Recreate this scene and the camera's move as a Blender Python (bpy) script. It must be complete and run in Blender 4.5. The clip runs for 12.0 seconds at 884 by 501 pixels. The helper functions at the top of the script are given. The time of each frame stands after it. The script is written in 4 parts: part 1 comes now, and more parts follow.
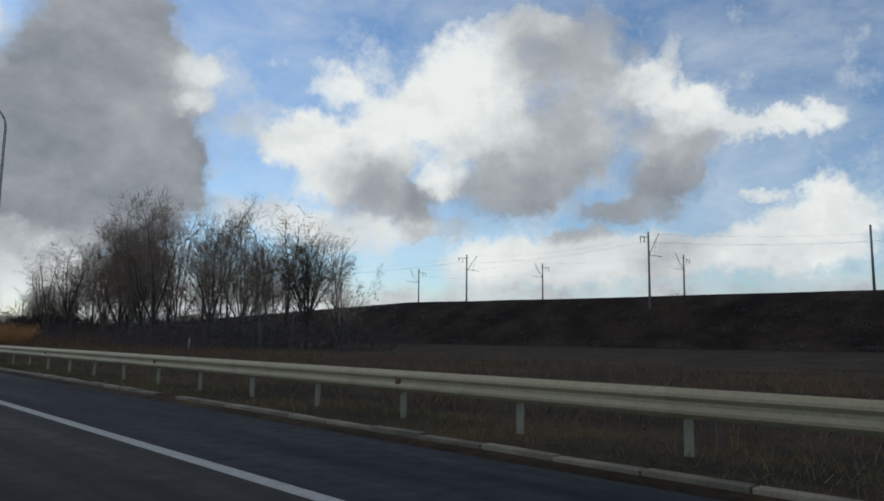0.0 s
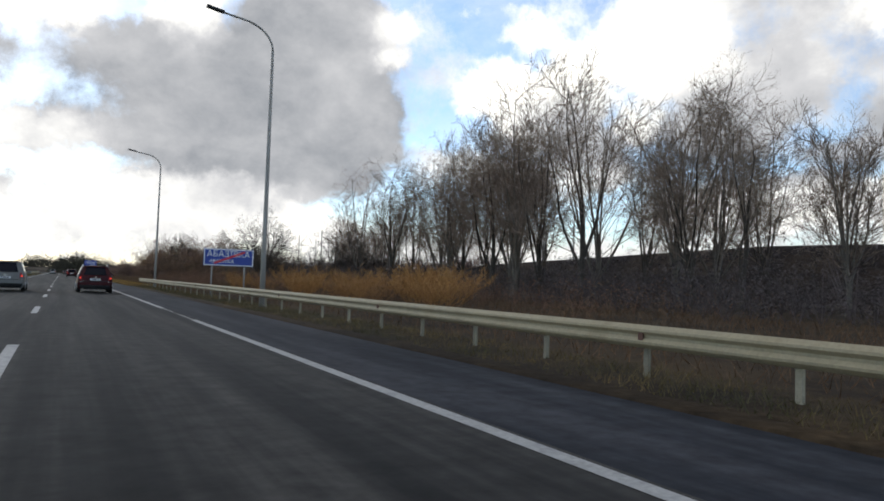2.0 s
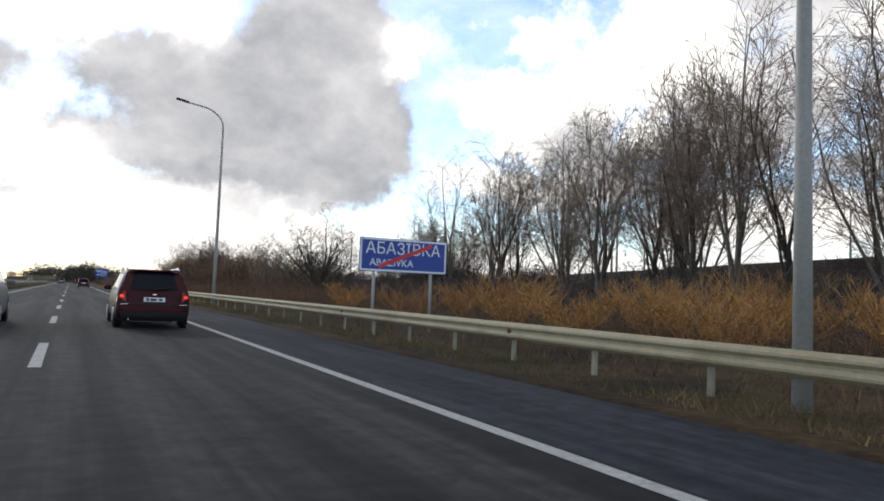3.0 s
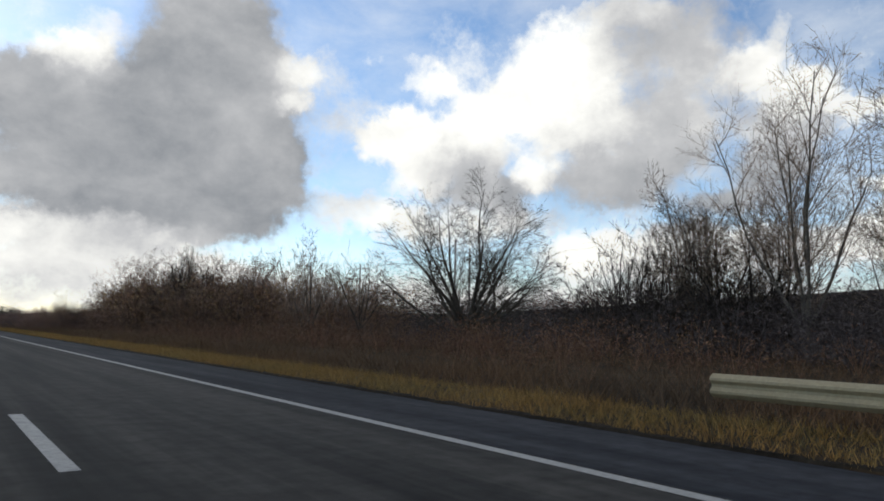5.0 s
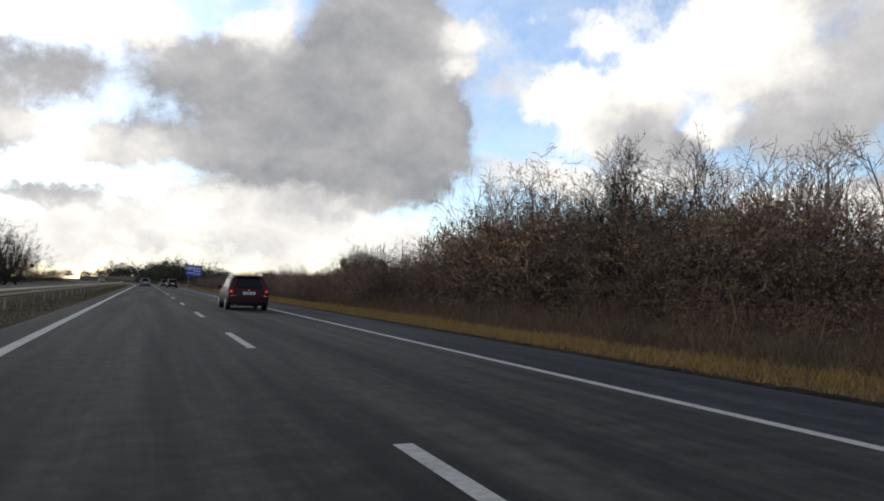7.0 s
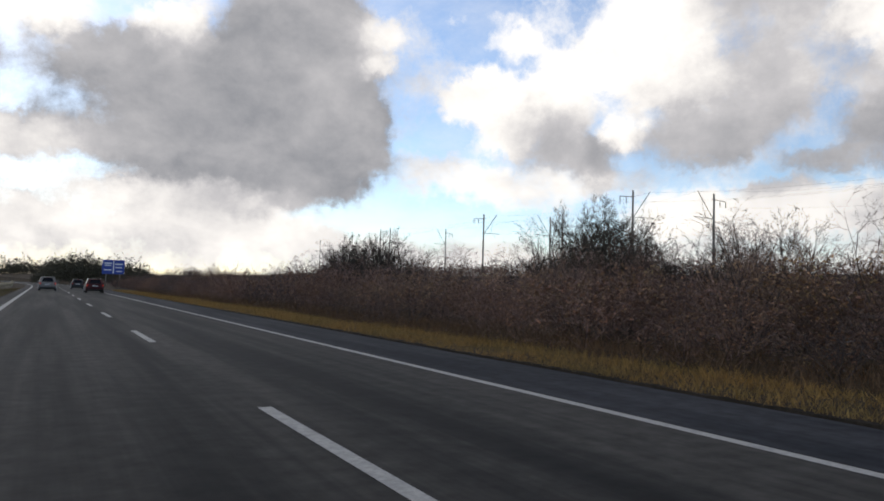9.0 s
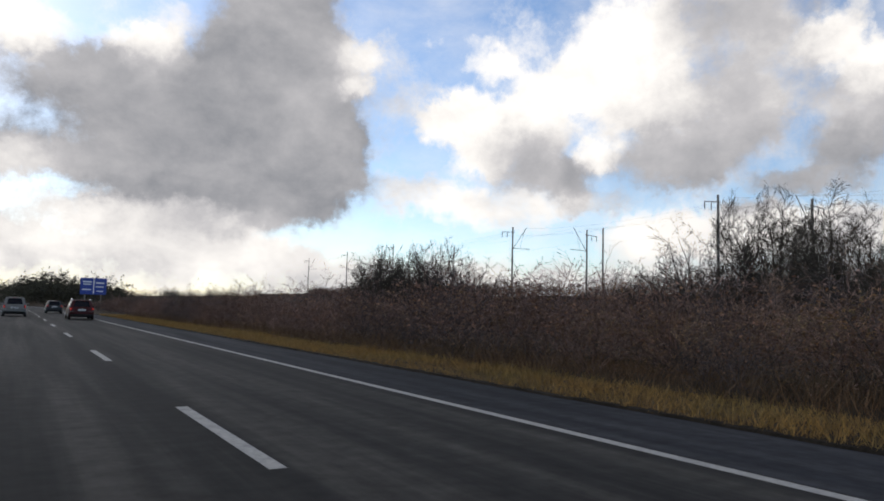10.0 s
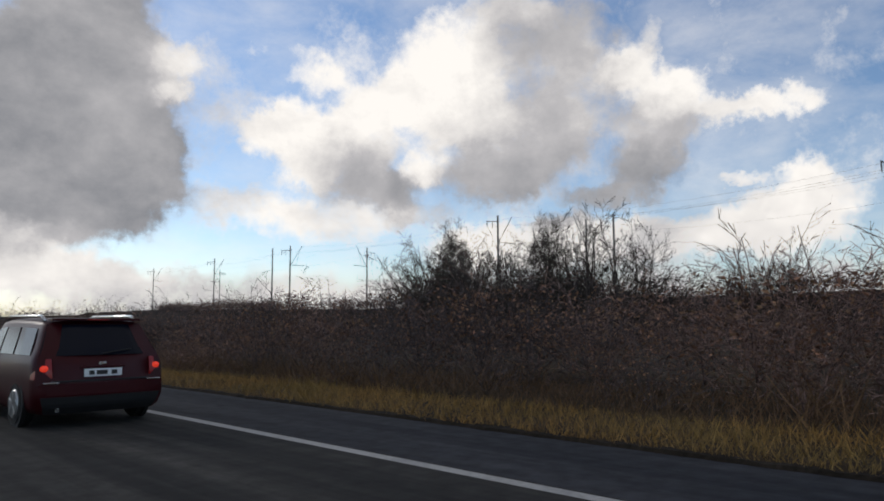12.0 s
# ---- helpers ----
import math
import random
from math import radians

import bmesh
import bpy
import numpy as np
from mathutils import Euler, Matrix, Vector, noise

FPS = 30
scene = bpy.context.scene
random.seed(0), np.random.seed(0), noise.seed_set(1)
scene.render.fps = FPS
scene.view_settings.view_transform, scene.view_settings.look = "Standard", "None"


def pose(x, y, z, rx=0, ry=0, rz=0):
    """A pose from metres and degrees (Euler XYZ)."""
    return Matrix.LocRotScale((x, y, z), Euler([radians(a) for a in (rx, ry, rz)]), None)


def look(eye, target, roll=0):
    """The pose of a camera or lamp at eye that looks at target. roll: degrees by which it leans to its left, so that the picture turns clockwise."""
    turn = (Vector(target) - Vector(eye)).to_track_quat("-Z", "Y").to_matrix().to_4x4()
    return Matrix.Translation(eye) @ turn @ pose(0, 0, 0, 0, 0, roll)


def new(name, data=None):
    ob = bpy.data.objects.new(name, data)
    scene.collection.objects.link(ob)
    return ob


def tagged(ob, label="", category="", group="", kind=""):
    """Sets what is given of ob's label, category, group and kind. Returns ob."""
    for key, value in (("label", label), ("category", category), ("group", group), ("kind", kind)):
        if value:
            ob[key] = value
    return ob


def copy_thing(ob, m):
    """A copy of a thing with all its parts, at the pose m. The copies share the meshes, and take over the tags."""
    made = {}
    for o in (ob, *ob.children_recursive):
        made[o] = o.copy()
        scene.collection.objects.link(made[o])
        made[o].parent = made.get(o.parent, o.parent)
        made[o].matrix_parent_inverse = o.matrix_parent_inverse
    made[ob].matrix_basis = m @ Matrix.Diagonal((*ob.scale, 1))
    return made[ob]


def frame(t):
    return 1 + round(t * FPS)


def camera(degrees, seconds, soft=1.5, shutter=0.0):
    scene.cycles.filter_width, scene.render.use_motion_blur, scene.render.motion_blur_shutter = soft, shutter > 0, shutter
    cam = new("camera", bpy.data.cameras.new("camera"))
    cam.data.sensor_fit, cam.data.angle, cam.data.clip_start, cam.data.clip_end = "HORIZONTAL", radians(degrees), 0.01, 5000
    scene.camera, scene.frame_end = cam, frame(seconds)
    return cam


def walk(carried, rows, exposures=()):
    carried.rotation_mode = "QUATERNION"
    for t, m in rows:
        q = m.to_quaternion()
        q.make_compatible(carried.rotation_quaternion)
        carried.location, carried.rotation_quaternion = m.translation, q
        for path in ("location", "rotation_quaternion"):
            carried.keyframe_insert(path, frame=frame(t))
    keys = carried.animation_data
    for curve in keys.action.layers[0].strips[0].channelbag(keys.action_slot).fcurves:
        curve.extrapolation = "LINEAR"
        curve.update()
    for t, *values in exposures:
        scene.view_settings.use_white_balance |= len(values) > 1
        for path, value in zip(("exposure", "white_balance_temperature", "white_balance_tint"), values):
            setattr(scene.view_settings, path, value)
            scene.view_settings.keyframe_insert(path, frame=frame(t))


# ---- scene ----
# ================= camera =================
cam = camera(64.28, 12.0, soft=1.8)


def gaze(x, y, z, yaw, pitch, roll):
    """Camera pose: yaw to the right of the road's direction (+y), pitch up, lean to the left, in degrees."""
    a, b = radians(yaw), radians(pitch)
    way = Vector((math.sin(a) * math.cos(b), math.cos(a) * math.cos(b), math.sin(b)))
    eye = Vector((x, y, z))
    return look(eye, eye + way * 10.0, roll)


PATH = [  # seconds, x, y, z, yaw, pitch, roll
    (0.0, 0.63, 0.00, 1.191, 43.88, 7.14, 0.72),
    (0.5, 0.84, 11.91, 1.191, 42.80, 8.12, 0.03),
    (1.0, 0.98, 23.98, 1.191, 40.80, 6.56, -0.35),
    (1.5, 0.87, 36.23, 1.191, 40.47, 6.85, 0.63),
    (1.7, 0.77, 41.12, 1.191, 35.40, 5.40, 1.20),
    (1.8, 0.71, 43.57, 1.191, 31.80, 4.00, 1.50),
    (2.0, 0.60, 48.51, 1.191, 28.33, 2.65, 1.85),
    (2.5, 0.52, 60.88, 1.191, 26.85, 3.01, 2.58),
    (4.5, -0.75, 110.61, 1.191, 35.08, 6.03, 0.74),
    (5.0, -1.04, 123.80, 1.191, 36.18, 6.50, 1.37),
    (5.5, -1.20, 135.19, 1.191, 35.53, 5.73, 1.02),
    (6.0, -1.60, 147.40, 1.191, 27.99, 4.18, 3.12),
    (6.5, -1.79, 159.51, 1.191, 21.75, 2.20, 2.45),
    (7.0, -1.85, 171.53, 1.200, 22.75, 3.14, 1.68),
    (7.1, -1.93, 173.92, 1.300, 29.50, 3.50, 1.10),
    (7.2, -2.02, 176.30, 1.390, 31.40, 3.60, 0.60),
    (7.5, -2.27, 183.45, 1.403, 32.00, 3.66, 0.21),
    (9.5, -2.21, 230.78, 1.403, 28.88, 3.15, 1.95),
    (10.0, -2.04, 242.52, 1.403, 31.18, 4.95, 1.55),
    (10.5, -1.86, 254.40, 1.403, 34.79, 5.07, 1.91),
    (11.0, -1.39, 266.85, 1.403, 41.42, 7.23, 0.79),
    (11.5, -1.25, 279.74, 1.403, 44.96, 7.07, 1.00),
    (12.0, -1.29, 292.91, 1.403, 45.19, 6.10, -0.30),
]
walk(cam, [(t, gaze(*row)) for t, *row in PATH],
     exposures=[(0.0, -0.65, 5900, 6), (1.4, -0.45, 5950, 7), (2.0, 0.05, 6250, 9), (2.6, 0.38, 6400, 11), (4.5, -0.14, 6250, 8), (5.5, -0.3, 6200, 8),
                (6.5, -0.27, 6300, 8), (7.0, -0.15, 6400, 10), (7.5, -0.12, 6500, 12), (9.5, -0.26, 6350, 12), (10.5, -0.3, 6350, 12), (12.0, -0.45, 6350, 12)])

# ================= sky and sun =================
SUN_AZ, SUN_EL = -12.0, 24.0          # degrees, azimuth from +y towards +x
sun_data = bpy.data.lights.new("sun", "SUN")
sun_data.energy, sun_data.angle, sun_data.color = 0.5, radians(10), (1.0, 0.93, 0.82)
sun = new("sun", sun_data)
sun_way = Vector((math.sin(radians(SUN_AZ)) * math.cos(radians(SUN_EL)),
                  math.cos(radians(SUN_AZ)) * math.cos(radians(SUN_EL)), math.sin(radians(SUN_EL))))
sun.matrix_world = look(sun_way * 300, (0, 0, 0))

# clouds: azimuth, elevation, half widths (degrees), how much cloud, how much shade
GREY_BANK = [
    (13.6, 14.6, 8.9, 4.4, 1.3, 0.8), (5.6, 15.9, 7.1, 2.6, 1.2, 0.6), (18.1, 17.9, 4.9, 5.3, 1.3, 0.75), (21.6, 12.0, 3.2, 2.7, 1.1, 0.7),
    (12.5, 9.2, 8.5, 2.2, 1.1, 0.7), (7.1, 19.2, 2.3, 1.5, 1.0, 0.0), (-1.2, 18.8, 2.6, 1.8, 1.0, 0.0), (-7.4, 14.4, 4.5, 2.4, 1.0, 0.5),
    (-10.9, 10.7, 2.9, 2.3, 1.0, 0.35), (16.8, 22.0, 5.0, 4.5, 1.3, 0.8), (20.4, 14.6, 3.1, 3.0, 1.2, 0.75), (16.5, 10.9, 5.8, 2.1, 1.1, 0.7),
    (9.0, 19.9, 2.0, 2.7, 0.8, 0.1), (8.0, 11.5, 9.0, 3.0, 0.9, 0.45), (21.5, 10.2, 3.4, 2.0, 0.9, 0.6),
]
PALE_BANK = [
    (-1.9, 9.8, 5.0, 1.7, 1.1, 0.05), (-7.2, 10.5, 2.5, 1.0, 0.9, 0.0), (6.5, 6.8, 7.3, 1.1, 1.1, 0.1), (13.2, 6.4, 5.8, 1.1, 1.0, 0.4),
    (-6.5, 6.2, 3.9, 0.9, 1.0, 0.45), (-1.2, 4.6, 8.6, 1.5, 1.0, 0.12), (14.2, 4.1, 8.1, 1.6, 1.0, 0.1), (-7.8, 2.7, 4.2, 1.2, 0.8, 0.15),
    (10.5, 6.0, 4.8, 1.4, 1.0, 0.1), (17.4, 7.8, 5.0, 1.4, 1.0, 0.6), (23.4, 20.0, 2.2, 1.5, 0.75, 0.05), (23.5, 17.6, 1.4, 0.9, 0.8, 0.0),
    (26.3, 19.8, 2.2, 1.7, 0.35, 0.1), (26.8, 16.8, 2.6, 1.8, 0.4, 0.1),
]
SMALL_CUMULUS = [
    (31.1, 15.3, 2.2, 1.9, 1.0, 0.0), (33.4, 16.4, 2.5, 1.7, 1.0, 0.0), (37.1, 15.9, 2.3, 1.7, 1.0, 0.08), (34.1, 13.1, 2.5, 2.3, 1.0, 0.1),
    (37.4, 12.3, 3.5, 2.5, 1.1, 0.5), (40.9, 10.9, 2.3, 1.6, 0.9, 0.6), (35.0, 19.8, 2.4, 1.5, 0.85, 0.0), (39.5, 15.5, 2.6, 2.4, 0.75, 0.1),
    (37.3, 21.3, 1.8, 2.2, 0.55, 0.0), (32.0, 21.6, 2.4, 0.7, 0.4, 0.0), (29.0, 9.5, 4.0, 1.6, 0.8, 0.1), (36.0, 8.4, 5.0, 1.7, 0.95, 0.1),
]
GREAT_CUMULUS = [
    (45.5, 21.5, 4.4, 3.3, 1.1, 0.0), (41.2, 18.3, 4.2, 2.0, 1.1, 0.0), (45.9, 17.1, 4.4, 2.9, 1.1, 0.05), (43.7, 12.7, 1.8, 1.5, 0.9, 0.0),
    (51.4, 14.9, 5.9, 3.4, 1.1, 0.5), (49.0, 11.6, 4.6, 2.0, 1.05, 0.62), (50.5, 21.5, 2.8, 3.0, 0.9, 0.4), (56.2, 23.1, 3.6, 2.8, 0.95, 0.5),
    (51.2, 24.9, 3.5, 1.3, 0.8, 0.2), (56.4, 18.0, 3.8, 3.6, 1.0, 0.35), (60.6, 19.7, 2.0, 1.8, 1.0, 0.0), (64.0, 17.6, 2.6, 1.6, 1.0, 0.0),
    (62.7, 15.3, 3.0, 1.9, 1.0, 0.35), (61.7, 12.6, 3.1, 1.6, 1.0, 0.65), (58.7, 10.3, 3.6, 1.2, 0.95, 0.6),
]
RIGHT_CLOUDS = [
    (71.9, 16.4, 2.6, 1.2, 1.0, 0.05), (67.8, 16.1, 2.2, 1.1, 0.95, 0.1), (62.0, 22.1, 1.2, 1.6, 0.6, 0.1), (68.6, 10.7, 1.8, 0.6, 0.8, 0.1),
    (73.2, 11.0, 1.5, 1.4, 1.0, 0.05), (54.2, 6.5, 6.1, 1.8, 1.05, 0.15), (62.2, 6.6, 6.4, 1.8, 1.1, 0.22), (69.9, 7.4, 4.3, 2.0, 1.1, 0.1),
    (55.2, 8.5, 3.0, 0.7, 0.8, 0.35), (48.9, 6.2, 5.0, 1.8, 1.0, 0.1), (43.4, 9.0, 3.2, 1.1, 0.7, 0.3), (73.0, 8.3, 3.3, 2.3, 1.1, 0.15),
]
HORIZON_HAZE = [(10, 2.0, 45, 2.6, 0.75, 0.2), (75, 2.2, 45, 2.6, 0.75, 0.25), (10, 12, 17, 7, 0.1, 0.26)]
CLOUDS = HORIZON_HAZE + GREY_BANK + PALE_BANK + SMALL_CUMULUS + GREAT_CUMULUS + RIGHT_CLOUDS


def sky_world():
    world = bpy.data.worlds.new("sky")
    scene.world = world
    world.use_nodes = True
    nt = world.node_tree
    nt.nodes.clear()
    nd, ln = nt.nodes.new, nt.links.new

    def m(op, a, b=None, clamp=False):
        n = nd("ShaderNodeMath")
        n.operation, n.use_clamp = op, clamp
        for i, v in enumerate((a, b)):
            if v is None:
                continue
            if isinstance(v, (int, float)):
                n.inputs[i].default_value = v
            else:
                ln(v, n.inputs[i])
        return n.outputs[0]

    co = nd("ShaderNodeTexCoord").outputs["Generated"]
    sep = nd("ShaderNodeSeparateXYZ")
    ln(co, sep.inputs[0])
    az = m("MULTIPLY", m("ARCTAN2", sep.outputs[0], sep.outputs[1]), 57.2958)
    el = m("MULTIPLY", m("ARCSINE", sep.outputs[2]), 57.2958)

    def fbm(scale, detail, rough, warp=0.0, squash=1.0):
        mp = nd("ShaderNodeMapping")
        mp.inputs["Scale"].default_value = (1, 1, squash)
        ln(co, mp.inputs[0])
        n = nd("ShaderNodeTexNoise")
        n.inputs["Scale"].default_value, n.inputs["Detail"].default_value = scale, detail
        n.inputs["Roughness"].default_value, n.inputs["Distortion"].default_value = rough, warp
        ln(mp.outputs[0], n.inputs["Vector"])
        return n.outputs[0]

    wob = m("MULTIPLY", m("SUBTRACT", fbm(14, 5, 0.62), 0.5), 3.4)
    wob2 = m("MULTIPLY", m("SUBTRACT", fbm(17, 5, 0.62, 0.3), 0.5), 2.8)
    curl = m("MULTIPLY", m("SUBTRACT", fbm(34, 5, 0.6), 0.5), 2.6)
    curl2 = m("MULTIPLY", m("SUBTRACT", fbm(39, 5, 0.6, 0.2), 0.5), 2.2)
    az, el = m("ADD", m("ADD", az, wob), curl), m("ADD", m("ADD", el, wob2), curl2)
    cover = m("MULTIPLY", m("SUBTRACT", el, 27.0), 0.07, clamp=True)       # broken grey cloud overhead, out of view, added to dim the ground's light
    shade = m("MULTIPLY", cover, 0.78)
    for a, e, wa, we, amount, dark in CLOUDS:
        da = m("MULTIPLY", m("SUBTRACT", az, a), 1 / wa)
        de = m("MULTIPLY", m("SUBTRACT", el, e), 1 / we)
        r2 = m("ADD", m("MULTIPLY", da, da), m("MULTIPLY", de, de))
        bell = m("POWER", 2.0, m("MULTIPLY", m("MULTIPLY", r2, m("ADD", r2, 0.35)), -1.0))
        cover = m("ADD", cover, m("MULTIPLY", bell, amount))
        if dark:
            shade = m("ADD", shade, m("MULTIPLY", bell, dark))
    fine = fbm(11, 12, 0.68, 0.1)
    wisp = fbm(6, 10, 0.62, 0.15, 2.0)
    body = m("ADD", cover, m("MULTIPLY", m("SUBTRACT", fine, 0.5), 2.3))
    alpha = nd("ShaderNodeMapRange")
    alpha.interpolation_type = "SMOOTHSTEP"
    alpha.inputs[1].default_value, alpha.inputs[2].default_value = -0.12, 1.05
    ln(body, alpha.inputs[0])
    # a thin veil in the blue parts
    veil = nd("ShaderNodeMapRange")
    veil.inputs[1].default_value, veil.inputs[2].default_value = 0.36, 0.72
    veil.inputs[4].default_value = 0.4
    ln(wisp, veil.inputs[0])
    dense = m("MAXIMUM", alpha.outputs[0], veil.outputs[0])
    depth = m("DIVIDE", shade, m("MAXIMUM", cover, 0.6))
    grey = m("ADD", depth, m("MULTIPLY", m("SUBTRACT", fbm(8, 10, 0.6, 0.15, 1.5), 0.5), 0.75))
    grey = m("ADD", grey, m("MULTIPLY", m("SUBTRACT", fine, 0.5), 0.35), clamp=True)
    ramp = nd("ShaderNodeValToRGB")
    ln(grey, ramp.inputs[0])
    e0, e1 = ramp.color_ramp.elements
    e0.position, e0.color = 0.02, (1.38, 1.32, 1.21, 1)
    e1.position, e1.color = 0.95, (0.25, 0.265, 0.29, 1)
    mid = ramp.color_ramp.elements.new(0.42)
    mid.color = (0.71, 0.69, 0.68, 1)
    sky = nd("ShaderNodeTexSky")
    sky.sky_type, sky.sun_disc = "NISHITA", False
    sky.sun_elevation, sky.sun_rotation = radians(SUN_EL), radians(SUN_AZ)
    sky.air_density, sky.dust_density = 1.0, 0.3
    gain = nd("ShaderNodeMix")
    gain.data_type, gain.blend_type = "RGBA", "MULTIPLY"
    gain.inputs[0].default_value = 1.0
    ln(sky.outputs[0], gain.inputs[6])
    gain.inputs[7].default_value = (0.145, 0.160, 0.178, 1)
    mix = nd("ShaderNodeMix")
    mix.data_type = "RGBA"
    ln(dense, mix.inputs[0])
    ln(gain.outputs[2], mix.inputs[6])
    ln(ramp.outputs[0], mix.inputs[7])
    bg = nd("ShaderNodeBackground")
    ln(mix.outputs[2], bg.inputs[0])
    out = nd("ShaderNodeOutputWorld")
    ln(bg.outputs[0], out.inputs[0])


sky_world()

# ================= materials =================
def material(name, colour, rough=0.85, metal=0.0, vary=0.25, scale=3.0, fine=40.0, bump=0.0, second=None, spread=0.5,
             coord="Object", stretch=None, by_object=0.0, by_island=0.0, spec=0.5, coat=0.0):
    """Procedural surface: a base colour with a large and a fine variation, an optional second colour in patches, and a fine relief."""
    mat = bpy.data.materials.new(name)
    mat.use_nodes = True
    nt = mat.node_tree
    nd, ln = nt.nodes.new, nt.links.new
    bsdf = nt.nodes["Principled BSDF"]
    bsdf.inputs["Roughness"].default_value = rough
    bsdf.inputs["Metallic"].default_value = metal
    bsdf.inputs["Specular IOR Level"].default_value = spec
    bsdf.inputs["Coat Weight"].default_value = coat
    co = nd("ShaderNodeTexCoord").outputs[coord]
    if stretch:
        mp = nd("ShaderNodeMapping")
        mp.inputs["Scale"].default_value = stretch
        ln(co, mp.inputs[0])
        long_co = mp.outputs[0]
    else:
        long_co = co

    def noise_at(s, detail=5.0, at=None):
        n = nd("ShaderNodeTexNoise")
        n.inputs["Scale"].default_value, n.inputs["Detail"].default_value = s, detail
        n.inputs["Roughness"].default_value = 0.62
        ln(at or co, n.inputs["Vector"])
        return n.outputs[0]

    def mixed(fac, a, b, mode="MIX"):
        n = nd("ShaderNodeMix")
        n.data_type, n.blend_type = "RGBA", mode
        for sock, v in ((n.inputs[0], fac), (n.inputs[6], a), (n.inputs[7], b)):
            if isinstance(v, float):
                sock.default_value = v
            elif isinstance(v, tuple):
                sock.default_value = (*v, 1)
            else:
                ln(v, sock)
        return n.outputs[2]

    def span(v, a, b, lo, hi):
        n = nd("ShaderNodeMapRange")
        for i, k in enumerate((a, b, lo, hi)):
            n.inputs[i + 1].default_value = k
        ln(v, n.inputs[0])
        return n.outputs[0]

    big, small = noise_at(scale, 5.0, long_co), noise_at(fine)
    col = colour
    if second:
        col = mixed(span(big, spread - 0.1, spread + 0.1, 0.0, 1.0), colour, second)
    gain = nd("ShaderNodeMath")
    gain.operation = "MULTIPLY"
    ln(span(big, 0.25, 0.75, 1 - vary, 1 + vary), gain.inputs[0])
    ln(span(small, 0.25, 0.75, 1 - vary, 1 + vary), gain.inputs[1])
    factor = gain.outputs[0]
    for amount, node, sock in ((by_object, "ShaderNodeObjectInfo", "Random"), (by_island, "ShaderNodeNewGeometry", "Random Per Island")):
        if amount:
            g2 = nd("ShaderNodeMath")
            g2.operation = "MULTIPLY"
            ln(span(nd(node).outputs[sock], 0, 1, 1 - amount, 1 + amount), g2.inputs[0])
            ln(factor, g2.inputs[1])
            factor = g2.outputs[0]
    comb = nd("ShaderNodeCombineColor")
    for i in range(3):
        ln(factor, comb.inputs[i])
    ln(mixed(1.0, col, comb.outputs[0], "MULTIPLY"), bsdf.inputs["Base Color"])
    if bump:
        b = nd("ShaderNodeBump")
        b.inputs["Strength"].default_value, b.inputs["Distance"].default_value = min(1.0, bump * 10), bump
        ln(small, b.inputs["Height"])
        ln(b.outputs[0], bsdf.inputs["Normal"])
    return mat


ASPHALT = material("asphalt", (0.021, 0.021, 0.0205), 0.95, vary=0.46, scale=1.1, fine=3.2, bump=0.012, second=(0.046, 0.043, 0.039), stretch=(1.0, 0.03, 1.0), spec=0.2)
SHOULDER = material("shoulder_asphalt", (0.025, 0.028, 0.035), 0.95, vary=0.42, scale=1.2, fine=3.6, bump=0.012, second=(0.038, 0.039, 0.045), stretch=(1.0, 0.08, 1.0), spec=0.12)
PAINT = material("road_paint", (0.42, 0.41, 0.39), 0.85, vary=0.3, scale=1.6, fine=18, second=(0.24, 0.235, 0.23), spread=0.58)
SOIL = material("soil_and_litter", (0.034, 0.025, 0.017), 0.97, vary=0.45, scale=0.25, fine=5, bump=0.06, second=(0.056, 0.038, 0.021), spec=0.1)
SLOPE = material("scrubby_slope", (0.026, 0.0195, 0.017), 0.97, vary=0.5, scale=0.12, fine=1.6, bump=0.3, second=(0.038, 0.027, 0.019), spec=0.1)
EARTH = material("dark_earth", (0.026, 0.021, 0.016), 0.97, vary=0.5, scale=1.5, fine=14, bump=0.03, spec=0.1)
GRASS = material("dry_grass", (0.41, 0.225, 0.058), 0.9, vary=0.4, scale=0.35, fine=6, second=(0.24, 0.155, 0.045), by_island=0.4)
OLIVE = material("olive_grass", (0.085, 0.078, 0.028), 0.92, vary=0.35, scale=0.4, fine=6, second=(0.17, 0.115, 0.045), by_island=0.4)
FIELD = material("tall_dry_grass", (0.19, 0.105, 0.050), 0.95, vary=0.35, scale=0.2, fine=5, second=(0.10, 0.064, 0.036), by_island=0.4)
RUST_GRASS = material("russet_grass", (0.46, 0.23, 0.07), 0.92, vary=0.3, scale=0.8, fine=8, second=(0.34, 0.18, 0.06), by_island=0.35)
KERB = material("kerb_concrete", (0.24, 0.20, 0.14), 0.9, vary=0.25, scale=1.2, fine=30, bump=0.006, second=(0.10, 0.085, 0.06), by_object=0.25)
GALV = material("galvanised_steel", (0.38, 0.32, 0.205), 0.75, metal=0.0, vary=0.16, scale=1.4, fine=22, second=(0.28, 0.23, 0.14), spread=0.6, by_object=0.08)
POST = material("post_steel", (0.30, 0.265, 0.19), 0.8, vary=0.2, scale=2.0, fine=20, by_object=0.2)
POLE = material("pole_steel", (0.34, 0.32, 0.29), 0.6, metal=0.1, vary=0.15, scale=1.0, fine=20)
DARK_METAL = material("dark_metal", (0.05, 0.05, 0.055), 0.5, metal=0.4, vary=0.2)
CONCRETE = material("concrete_mast", (0.24, 0.22, 0.20), 0.9, vary=0.25, scale=0.8, fine=12, bump=0.005)
STEEL = material("weathered_steel", (0.16, 0.15, 0.14), 0.6, metal=0.5, vary=0.2)
